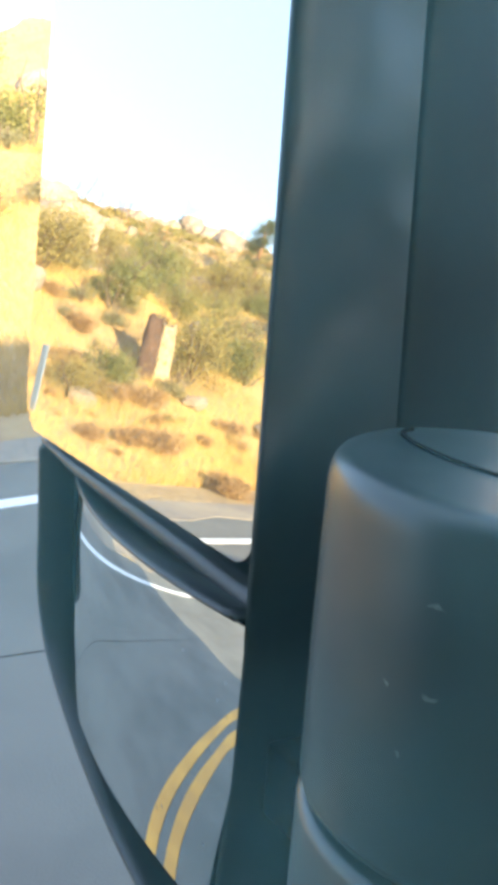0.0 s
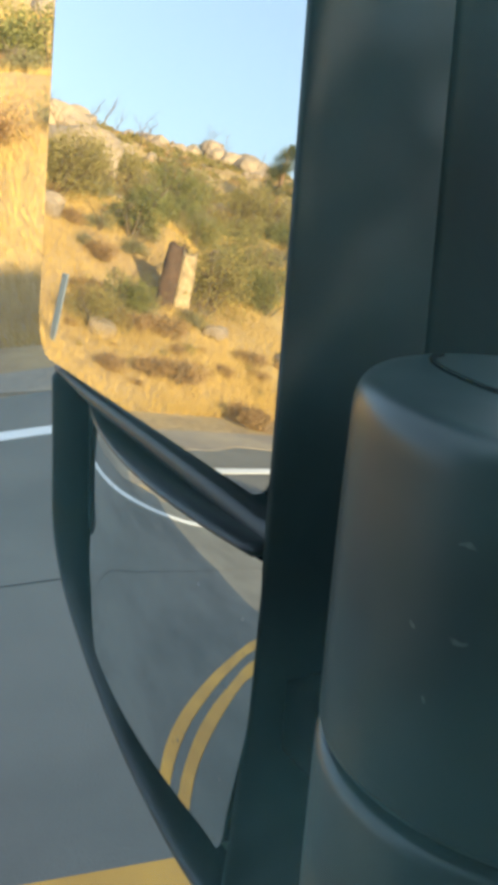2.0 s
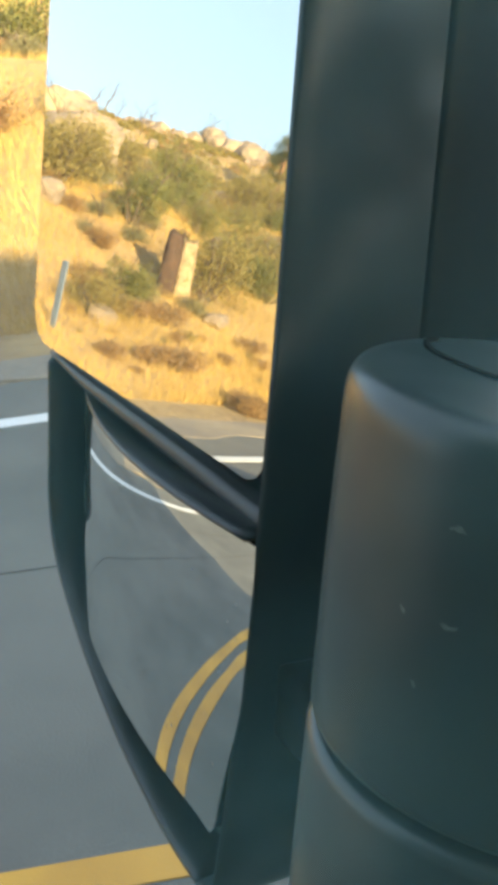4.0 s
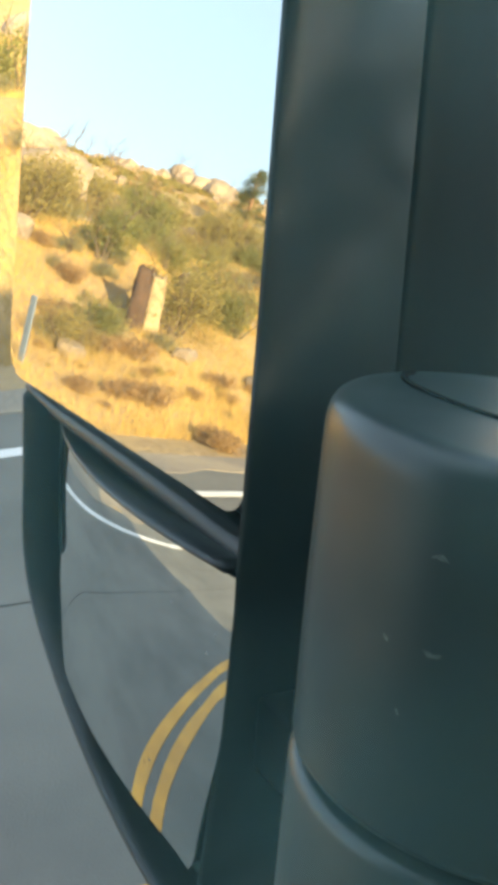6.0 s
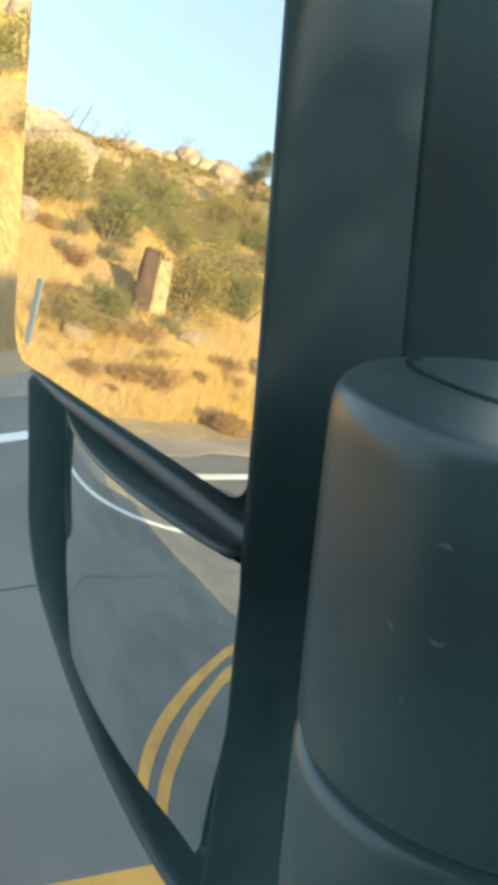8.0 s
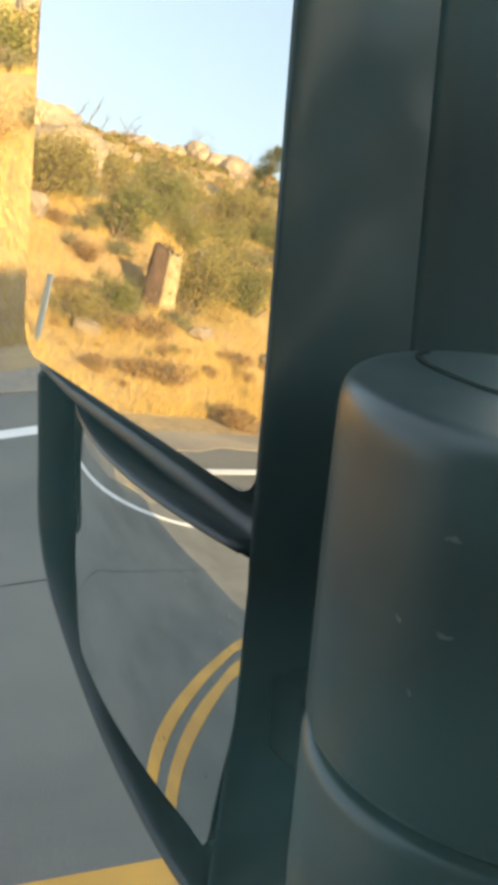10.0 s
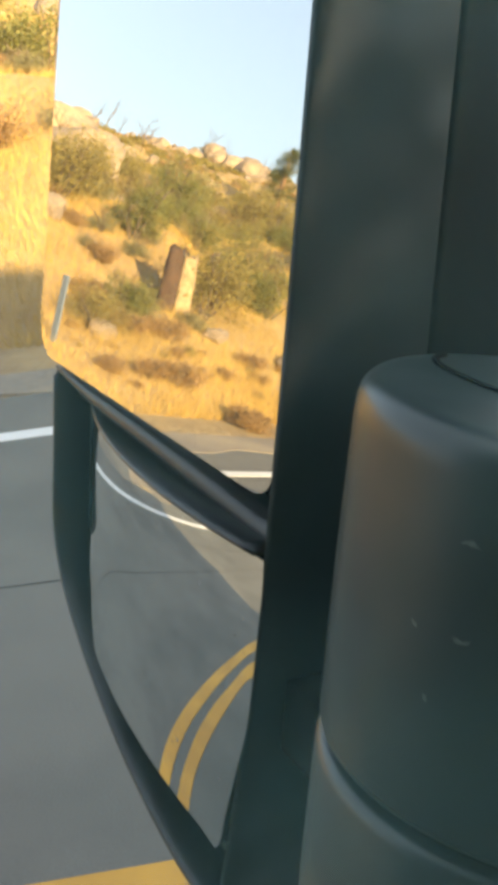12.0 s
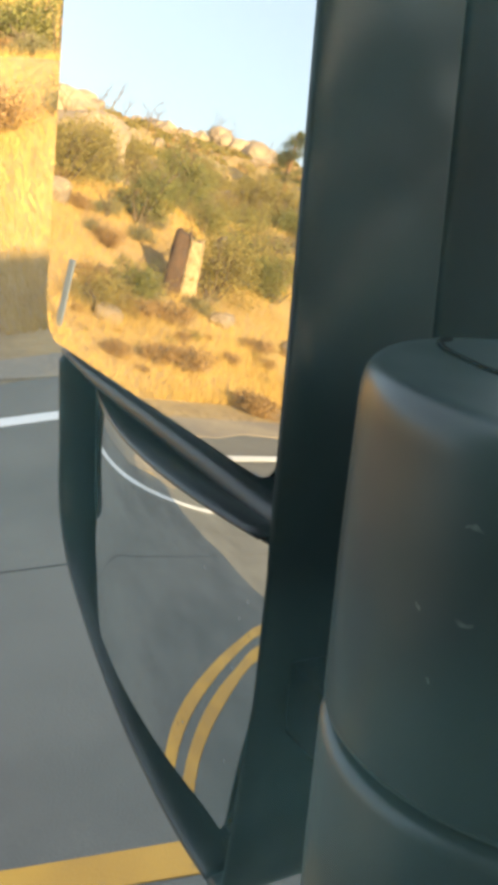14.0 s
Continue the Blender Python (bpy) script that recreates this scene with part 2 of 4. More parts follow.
def sweep(bm, path, profile, closed=False, up=Vector((0, 0, 1))):
    """Sweeps a closed profile (across, up) along a path that lies across 'up'."""
    rings = []
    n = len(path)
    for i, p in enumerate(path):
        a = path[(i - 1) % n] if closed or i else path[0]
        b = path[(i + 1) % n] if closed or i < n - 1 else path[-1]
        d = (b - a).normalized()
        side = d.cross(up).normalized()
        rings.append([bm.verts.new(p + side * q[0] + up * q[1]) for q in profile])
    m = len(profile)
    for i in range(n if closed else n - 1):
        r0, r1 = rings[i], rings[(i + 1) % n]
        for k in range(m):
            bm.faces.new((r0[k], r1[k], r1[(k + 1) % m], r0[(k + 1) % m]))
    if not closed:
        bm.faces.new(rings[0])
        bm.faces.new(rings[-1][::-1])


def lathe(bm, profile, m=Matrix.Identity(4), seg=64):
    """Turns (radius, height) about z."""
    rings = []
    for r, z in profile:
        rings.append([bm.verts.new(m @ Vector((r * math.cos(2 * math.pi * k / seg), r * math.sin(2 * math.pi * k / seg), z))) for k in range(seg)])
    for a, b in zip(rings, rings[1:]):
        for k in range(seg):
            bm.faces.new((a[k], a[(k + 1) % seg], b[(k + 1) % seg], b[k]))
    bm.faces.new(rings[0][::-1])
    bm.faces.new(rings[-1])


def tube(bm, pts, radii, seg=7):
    """A tapered round limb through points."""
    rings = []
    for i, p in enumerate(pts):
        d = (pts[min(i + 1, len(pts) - 1)] - pts[max(i - 1, 0)]).normalized()
        s = d.orthogonal().normalized()
        t = d.cross(s)
        rings.append([bm.verts.new(p + (s * math.cos(2 * math.pi * k / seg) + t * math.sin(2 * math.pi * k / seg)) * radii[i]) for k in range(seg)])
    for a, b in zip(rings, rings[1:]):
        for k in range(seg):
            bm.faces.new((a[k], a[(k + 1) % seg], b[(k + 1) % seg], b[k]))
    bm.faces.new(rings[0][::-1])
    bm.faces.new(rings[-1])


# ---- ground and road ----
def smooth_step(a, b, v):
    t = np.clip((v - a) / (b - a), 0, 1)
    return t * t * (3 - 2 * t)


def waves(x, y, seed, size):
    """Cheap smooth unevenness, about -1 to 1."""
    r = np.random.RandomState(seed)
    out = np.zeros_like(x)
    for k in range(9):
        a = r.uniform(0, 2 * np.pi)
        f = r.uniform(0.6, 2.2) / size * 2 * np.pi
        out += np.sin((x * np.cos(a) + y * np.sin(a)) * f + r.uniform(0, 6.28)) / (1 + 0.35 * k)
    return out / 2.6


def ground_height(x, y):
    x, y = np.asarray(x, float), np.asarray(y, float)
    d = -x
    crest = 92 + 9 * waves(y, y * 0, 5, 70)
    pitch = np.clip(0.182 + 0.0007 * (-y - 72), 0.15, 0.25)
    left = 0.05 * smooth_step(6.2, 7.4, d) + 0.36 * np.clip(d - 7.6, 0, 6.0) + pitch * np.clip(d - 13.6, 0, None)
    top = 0.05 + 0.36 * 6 + pitch * (crest - 13.6)
    left = np.where(d > crest, top - 0.12 * (d - crest), left)
    left = np.maximum(left, -6)
    rough = smooth_step(7.6, 12, d)
    left = left + rough * (0.30 * waves(x, y, 1, 9) + 0.10 * waves(x, y, 2, 3)) + smooth_step(16, 45, d) * 1.3 * waves(x, y, 3, 34)
    # unseen bank beside the lane, added to shade the road: higher ahead,
    # and cut through just behind the cab, where low sun reaches the road
    along = y - 0.467 * (x - 11.6)
    rise = 0.53 + 0.19 * smooth_step(3.0, 7.5, along)
    right = rise * np.clip(x - 4.2, 0, 7.4) + 0.02 * np.clip(x - 11.6, 0, 60)
    right = right - 3.4 * smooth_step(-4.0, -2.6, along) * (1 - smooth_step(0.6, 1.7, along)) * smooth_step(5.0, 9.0, x)
    right = np.maximum(right, 0.0)
    right = right + smooth_step(4.5, 9, x) * (0.35 * waves(x, y, 4, 8) + 0.5 * waves(x, y, 6, 23))
    z = np.where(x < 0, left, right)
    return np.where((x > -6.2) & (x < 3.4), -0.06, z - 0.02)


def steps(*spans):
    out = []
    for a, b, s in spans:
        out += list(np.arange(a, b, s))
    return np.array(out + [spans[-1][1]])


def build_ground():
    xs = steps((-1500, -300, 150), (-300, -120, 12), (-120, -40, 1.2), (-40, -16, 0.6), (-16, -6.3, 0.3), (-6.3, 3.3, 1.2), (3.3, 14, 0.6), (14, 60, 3), (60, 300, 30), (300, 1500, 200))
    ys = steps((-1500, -300, 150), (-300, -130, 12), (-130, -40, 1.6), (-40, 10, 0.5), (10, 60, 1.6), (60, 300, 20), (300, 1500, 150))
    X, Y = np.meshgrid(xs, ys)
    Z = ground_height(X, Y)
    n, m = X.shape
    verts = np.stack([X.ravel(), Y.ravel(), Z.ravel()], 1)
    i = np.arange(n * m).reshape(n, m)
    q = np.stack([i[:-1, :-1], i[:-1, 1:], i[1:, 1:], i[1:, :-1]], -1).reshape(-1, 4)
    me = mesh_from("ground", verts, q.tolist(), SOIL, True)
    tagged(new("ground", me), "dry golden hillside soil rising from the road", "ground", kind="structure")


build_ground()


def strip(name, x0, x1, y0, y1, z, mat, label, category, wobble=0.0, parent=None, dy=1.0, thick=0.01):
    """A thin band along the road."""
    ys = np.arange(y0, y1 + dy, dy)
    verts, faces = [], []
    r = np.random.RandomState(int(abs(x0 * 37 + y0)) + 3)
    for y in ys:
        a, b = r.uniform(-wobble, wobble, 2)
        for x, zz in ((x0 + a, z - thick), (x0 + a, z), (x1 + b, z), (x1 + b, z - thick)):
            verts.append((x, y, zz))
    for k in range(len(ys) - 1):
        o = 4 * k
        for j in range(3):
            faces.append((o + j, o + j + 1, o + 5 + j, o + 4 + j))
    ob = new(name, mesh_from(name, verts, faces, mat))
    if parent:
        ob.parent = parent
        return tagged(ob, label)
    return tagged(ob, label, category, kind="structure")


strip("road", -6.2, 3.4, -400, 400, 0.0, ASPHALT, "grey worn two-lane asphalt road in shade", "road", 0.03, None, 1.0, 0.12)
strip("shoulder", -8.0, -6.1, -120, 120, 0.006, GRAVEL, "strip of pale gravel beside the asphalt", "road shoulder", 0.22, None, 0.6, 0.2)
for x0, x1, mat, word in ((-5.42, -5.27, WHITE, "white"), (-1.83, -1.725, YELLOW, "yellow"), (-1.635, -1.53, YELLOW, "yellow"), (2.45, 2.60, WHITE, "white")):
    strip("road_line", x0, x1, -400, 400, 0.005, mat, f"{word} painted line along the asphalt", "road line", 0.006, None, 0.5, 0.004)
rr = random.Random(4)
for x0, y0, y1, wide in ((-3.42, -60, 40, 0.0035), (-4.3, -14, -6.5, 0.003)):
    bm = bmesh.new()
    n = int((y1 - y0) / 0.4)
    pts = [Vector((x0 + 0.05 * math.sin(k * 0.21) + rr.uniform(-0.025, 0.025), y0 + (y1 - y0) * k / n, 0.0035)) for k in range(n + 1)]
    sweep(bm, pts, [(-wide, -0.003), (wide, -0.003), (wide * 0.8, 0.001), (-wide * 0.8, 0.001)])
    tagged(part("road_crack", bm, TAR, None, smooth=False), "dark sealed crack along the asphalt lane", "road crack", kind="structure")

# ---- the towing mirror on the driver's door ----
# local axes: x towards the cab, y up the glass, z out of the glass (to the rear)
MIRROR_POSE = Matrix(((0.9272, -0.0747, 0.3671, -0.3075), (0.3746, 0.1849, -0.9086, 0.0392), (0.0, 0.9799, 0.1994, 1.6207), (0, 0, 0, 1)))


def flat_plate(bm, outline, z0, z1):
    a = [bm.verts.new((p[0], p[1], z0)) for p in outline]
    b = [bm.verts.new((p[0], p[1], z1)) for p in outline]
    bm.faces.new(a[::-1])
    bm.faces.new(b)
    n = len(a)
    for k in range(n):
        bm.faces.new((a[k], a[(k + 1) % n], b[(k + 1) % n], b[k]))


def shell(bm, outline, levels, close_last=True, open_first=True):
    """Lofts an outline through levels of (z, scale, shift x, shift y) about its middle."""
    c = sum((Vector(p) for p in outline), Vector((0, 0))) / len(outline)
    rings = []
    for z, s, sx, sy in levels:
        rings.append([bm.verts.new((c.x + (p[0] - c.x) * s + sx, c.y + (p[1] - c.y) * s + sy, z)) for p in outline])
    n = len(outline)
    for a, b in zip(rings, rings[1:]):
        for k in range(n):
            bm.faces.new((a[k], b[k], b[(k + 1) % n], a[(k + 1) % n]))
    if close_last:
        bm.faces.new(rings[-1])
    if not open_first:
        bm.faces.new(rings[0][::-1])


def build_mirror():
    t = thing("towing_mirror", MIRROR_POSE, "black plastic towing mirror with flat and convex glass", "side mirror")
    low_curve = smoothed([(-0.273, -0.063), (-0.270, -0.110), (-0.2674, -0.153), (-0.2503, -0.1838), (-0.2195, -0.2065), (-0.1850, -0.2250), (-0.1415, -0.2420), (-0.1000, -0.2520), (-0.0670, -0.2565), (-0.040, -0.2565)], per=8)
    # outer outline of the housing, counter-clockwise seen from the rear
    outline = list(low_curve)
    outline += smoothed([(-0.040, -0.2565), (-0.022, -0.247), (-0.008, -0.225), (0.0035, -0.150), (0.008, -0.070)], per=6)[1:]
    outline += rounded_outline([(0.009, 0.0), (0.009, 0.27), (-0.236, 0.27)], [0, 0.05, 0.07], 8)
    outline.append(Vector((-0.250, 0.0)))
    # rear frame of the housing, with the rolled edge
    bm = bmesh.new()
    shell(bm, outline, [(-0.030, 0.964, 0, 0), (-0.010, 0.967, 0, 0), (0.0005, 0.971, 0, 0), (0.0035, 0.981, 0, 0), (0.0015, 0.992, 0, 0), (-0.006, 0.998, 0, 0),
                        (-0.020, 1.0, 0, 0), (-0.0555, 0.998, 0, 0), (-0.0570, 0.994, 0, 0)], close_last=False)
    # the outer side of the frame lies back behind the glass
    for v in bm.verts:
        v.co.z -= 0.0110 * float(smooth_step(0.0, 0.05, -v.co.x))
    # above the bar the outer lip lies back, so that the tilted glass stands proud of it
    for v in bm.verts:
        if v.co.y > -0.064:
            v.co.z -= 0.024 * float(smooth_step(0.02, 0.16, -v.co.x)) * float(smooth_step(-0.064, -0.056, v.co.y))
        if v.co.z < -0.05:
            v.co.z += 0.03 * (v.co.y - 0.06) + 0.004
    part("housing_frame", bm, PLASTIC, t, "grained black plastic housing frame")
    # front shell of the housing, behind a fine seam
    bm = bmesh.new()
    shell(bm, outline, [(-0.0586, 0.972, 0, 0), (-0.0594, 0.986, 0, 0), (-0.0610, 0.992, 0, 0), (-0.075, 0.991, 0, 0), (-0.100, 0.984, 0, 0), (-0.125, 0.955, 0, 0), (-0.142, 0.88, 0, 0), (-0.154, 0.70, 0, 0), (-0.158, 0.40, 0, 0)])
    for v in bm.verts:
        v.co.z += 0.03 * (v.co.y - 0.06) + 0.004
    part("housing_cap", bm, PLASTIC_CAP, t, "smooth darker front shell of the housing")
    # dark back wall of the recess
    bm = bmesh.new()
    c = sum((Vector(p) for p in outline), Vector((0, 0))) / len(outline)
    flat_plate(bm, [c + (Vector(p) - c) * 0.935 for p in outline], -0.034, -0.028)
    part("recess_back", bm, RIM, t, "black back wall of the recess")
    # flat upper glass, tilted proud of its rim at the outer edge
    bm = bmesh.new()
    glass = rounded_outline([(-0.277, -0.0500), (0.0020, -0.0560), (0.0005, 0.225), (-0.240, 0.225)], [0.020, 0.014, 0.03, 0.04], 8)
    flat_plate(bm, glass, -0.003, 0.0)
    part("flat_glass", bm, MIRROR, t, "large flat mirror glass", smooth=False)
    bm = bmesh.new()
    flat_plate(bm, [Vector((p[0] * 0.985 - 0.001, p[1] * 0.985 + 0.001)) for p in glass], -0.009, -0.0034)
    part("glass_holder", bm, RIM, t, "black backing of the flat glass", smooth=False)
    # bar between the two glasses: a slanting rounded rib, a dark hollow and a thin bowed lip over the convex glass
    across = np.linspace(0.004, -0.252, 29)
    rib_y = np.interp(across, [-0.252, -0.24, -0.20, -0.12, -0.06, -0.0136, 0.0], [-0.0550, -0.0565, -0.0608, -0.0646, -0.0682, -0.0716, -0.0724])
    rib_w = np.interp(across, [-0.252, -0.20, -0.12, -0.06, -0.0136, 0.0], [0.0030, 0.0046, 0.0056, 0.0066, 0.0070, 0.0085])
    def dish(x, y):
        """The convex glass: a shallow bulge, flatter towards the lower outer corner."""
        dx, dy = x + 0.061, y + 0.104
        outer = max(0.0, -dx - 0.05)
        fall = dy * dy / 2 if dy > -0.10 else 0.10 * -dy - 0.005
        return 0.012 - 1.939 * dx * dx / 2 - fall / 0.450 + 2.3 * float(smooth_step(0.12, 0.21, -y)) * outer ** 2

    lip_z = [dish(x, -0.0727) for x in across]

    def loft(rings):
        bm = bmesh.new()
        made = [[bm.verts.new(p) for p in ring] for ring in rings]
        m = len(rings[0])
        for r0, r1 in zip(made, made[1:]):
            for k in range(m):
                bm.faces.new((r0[k], r0[(k + 1) % m], r1[(k + 1) % m], r1[k]))
        bm.faces.new(made[0][::-1])
        bm.faces.new(made[-1])
        bmesh.ops.recalc_face_normals(bm, faces=bm.faces[:])
        return bm

    bar = part("divider_bar", loft([[(x, -0.0485, -0.026), (x, -0.0485, -0.017), (x, -0.0733, -0.017), (x, -0.0733, -0.026)] for x in across]), GROOVE, t, "black hollow bar between the glasses", smooth=False)
    arch = [(-1.0, -0.0172), (-0.97, -0.0085), (-0.80, -0.0048), (-0.45, -0.0030), (0.0, -0.0024), (0.45, -0.0030), (0.80, -0.0050), (0.97, -0.0090), (1.0, -0.0172)]
    part("rib", loft([[(x, r + w * u, z) for u, z in arch] for x, r, w in zip(across, rib_y, rib_w)]), PLASTIC_RIB, bar, "rounded grey-black rib")
    part("lip", loft([[(x, -0.0708, min(z, 0) - 0.012), (x, -0.0710, z - 0.0006), (x, -0.0716, z + 0.0006), (x, -0.0726, z + 0.0006), (x, -0.0732, z + 0.0001), (x, -0.0733, min(z, 0) - 0.012)] for x, z in zip(across, lip_z)]), RIM, bar, "thin glossy lip")
    # rolled outer rim with a deep black inner wall, below the edge of the convex glass
    rings = []
    c = Vector((-0.11, -0.12))
    for o in low_curve:
        d = (c - o).normalized()
        rings.append([(o.x + d.x * u, o.y + d.y * u, z) for u, z in ((-0.001, -0.034), (-0.001, -0.0125), (0.0005, -0.0086), (0.0025, -0.0070), (0.0045, -0.0072), (0.0060, -0.0095), (0.0072, -0.016), (0.0080, -0.034))])
    part("lower_rim", loft(rings), RIM, t, "glossy black rim round the convex glass")
    # convex lower glass
    edge = smoothed([(-0.2005, -0.0707), (-0.2013, -0.0829), (-0.1937, -0.1121), (-0.1853, -0.1409), (-0.174, -0.1618), (-0.17, -0.1826), (-0.1654, -0.1971), (-0.135, -0.2146), (-0.0799, -0.2122), (-0.0399, -0.2111), (-0.0244, -0.214)], per=8)
    edge += smoothed([(-0.02, -0.20870000000000002), (-0.014, -0.1967), (0.0053, -0.1465), (0.0099, -0.1211), (0.0111, -0.0884), (0.0097, -0.0728)], per=6)
    edge += [Vector((0.004 - 0.202 * k / 20, -0.0727)) for k in range(21)]
    c = Vector((-0.12, -0.15))
    bm = bmesh.new()
    rings = [[bm.verts.new((c.x, c.y, dish(c.x, c.y)))]]
    for k in range(1, 33):
        ring = []
        for p in edge:
            q = c + (Vector((p[0], p[1])) - c) * (k / 32)
            ring.append(bm.verts.new((q.x, q.y, dish(q.x, q.y))))
        rings.append(ring)
    n = len(edge)
    for k in range(n):
        bm.faces.new((rings[0][0], rings[1][k], rings[1][(k + 1) % n]))
        for a, b in zip(rings[1:], rings[2:]):
            bm.faces.new((a[k], b[k], b[(k + 1) % n], a[(k + 1) % n]))
    part("convex_glass", bm, MIRROR_CONVEX, t, "curved wide-angle mirror glass, slightly dusty")
    back = [[(min(c.x + (p[0] - c.x) * f, 0.0005), c.y + (p[1] - c.y) * f, z(p)) for p in edge] for f, z in ((0.990, lambda p: dish(p[0], p[1]) - 0.0012), (0.975, lambda p: -0.030))]
    part("glass_backing", loft(back), GROOVE, t, "black backing of the convex glass", smooth=False)

    def slant_top(bm):
        """The drum's top falls a little towards the door and the front."""
        for v in bm.verts:
            w = max(0.0, min(1.0, (0.05 + v.co.y) / 0.045))
            v.co.x += 0.001 * w
            v.co.y += (-0.067 * (v.co.x - 0.040) + 0.030 * (v.co.z + 0.040)) * w

    # pivot drum that carries the housing, with a seam ring and a lower barrel
    flip = pose(0.100, 0.0, -0.040, 90)
    bm = bmesh.new()
    # heights run down the drum from its top
    lathe(bm, [(0.01000, -0.0041), (0.03000, -0.0041), (0.05000, -0.0041), (0.05680, -0.0041), (0.05850, -0.0040), (0.06000, -0.00375), (0.06140, -0.0033), (0.06260, -0.0026), (0.06365, -0.0016), (0.06450, -0.0003), (0.06510, 0.0012), (0.06550, 0.0030), (0.06575, 0.0052), (0.06585, 0.0080), (0.06590, 0.0160), (0.06605, 0.0300), (0.06615, 0.0500), (0.06630, 0.0960), (0.06550, 0.0985), (0.06300, 0.0995), (0.05000, 0.0995)], flip, 96)
    slant_top(bm)
    drum = part("pivot_drum", bm, PLASTIC_DRUM, t, "rounded black pivot drum with small pale scuffs")
    bm = bmesh.new()
    lathe(bm, [(0.050, 0.0990), (0.0610, 0.1000), (0.0610, 0.1025), (0.05, 0.1030)], flip, 96)
    part("seam_ring", bm, RIM, drum, "dark seam ring of the drum")
    bm = bmesh.new()
    lathe(bm, [(0.05, 0.1028), (0.0635, 0.1028), (0.0658, 0.1040), (0.0668, 0.1065), (0.0672, 0.15), (0.066, 0.26), (0.05, 0.28), (0.02, 0.283)], flip, 96)
    part("lower_barrel", bm, PLASTIC_DRUM, t, "black lower barrel of the pivot")
    # fine seam across the drum top
    bm = bmesh.new()
    arc = smoothed([(x, 0.0043, z) for x, z in ((0.0445, -0.031), (0.049, -0.0235), (0.058, -0.0182), (0.069, -0.016), (0.082, -0.0155), (0.096, -0.018), (0.114, -0.023))], per=5)
    sweep(bm, arc, [(-0.0009, -0.0006), (0.0009, -0.0006), (0.0009, 0.0006), (-0.0009, 0.0006)], up=Vector((0, 1, 0)))
    slant_top(bm)
    part("cap_seam", bm, GROOVE, drum, "thin dark seam on the drum top")
    # knuckle between housing and drum, and the foot that is bolted to the door
    # the knuckle is coloured near black to carry the shade under the housing
    bm = bmesh.new()
    box(bm, (0.0, -0.215, -0.085), (0.060, -0.112, -0.030), 0.008, 3)
    part("knuckle", bm, GROOVE, t, "black hinge knuckle under the housing")
    # added black block: the shaded gap between housing and drum
    bm = bmesh.new()
    box(bm, (0.0048, -0.152, -0.034), (0.030, -0.1225, -0.010), 0.002, 2)
    part("hinge_recess", bm, GROOVE, t, "black block standing for shade in the hinge gap")
    bm = bmesh.new()
    box(bm, (0.06, -0.40, -0.085), (0.2615, -0.275, 0.005), 0.012, 3)
    part("door_foot", bm, PLASTIC, t, "black foot of the mirror on the door")
    # small pale scuffs on the drum
    for ang, v, w, bow, slope in ((70, 0.022, 0.0046, 0.0008, 0.0), (80, 0.047, 0.0018, -0.0002, 0.35), (69, 0.046, 0.0050, -0.0009, 0.0), (75, 0.064, 0.0018, -0.0002, 0.3)):
        bm = bmesh.new()
        rad = 0.0660 + (v - 0.012) * 0.004 + 0.0002
        rows = []
        for k in range(9):
            f = (k - 4) / 4
            a = radians(ang) - f * w / rad / 2
            hgt = 0.00070 * math.sqrt(max(0.03, 1 - f * f)) * (1 + 0.4 * math.sin(5 * f + v * 900))
            mid = -(v - 0.0005) + bow * (1 - f * f) - slope * f * w
            for s in (-1, 1):
                rows.append(bm.verts.new((0.100 + rad * math.cos(a), mid + s * hgt, -0.040 + rad * math.sin(a))))
        for k in range(8):
            bm.faces.new((rows[2 * k], rows[2 * k + 1], rows[2 * k + 3], rows[2 * k + 2]))
        slant_top(bm)
        part("scuff", bm, DUST, drum, "small pale scuff", smooth=False)
    return t


build_mirror()


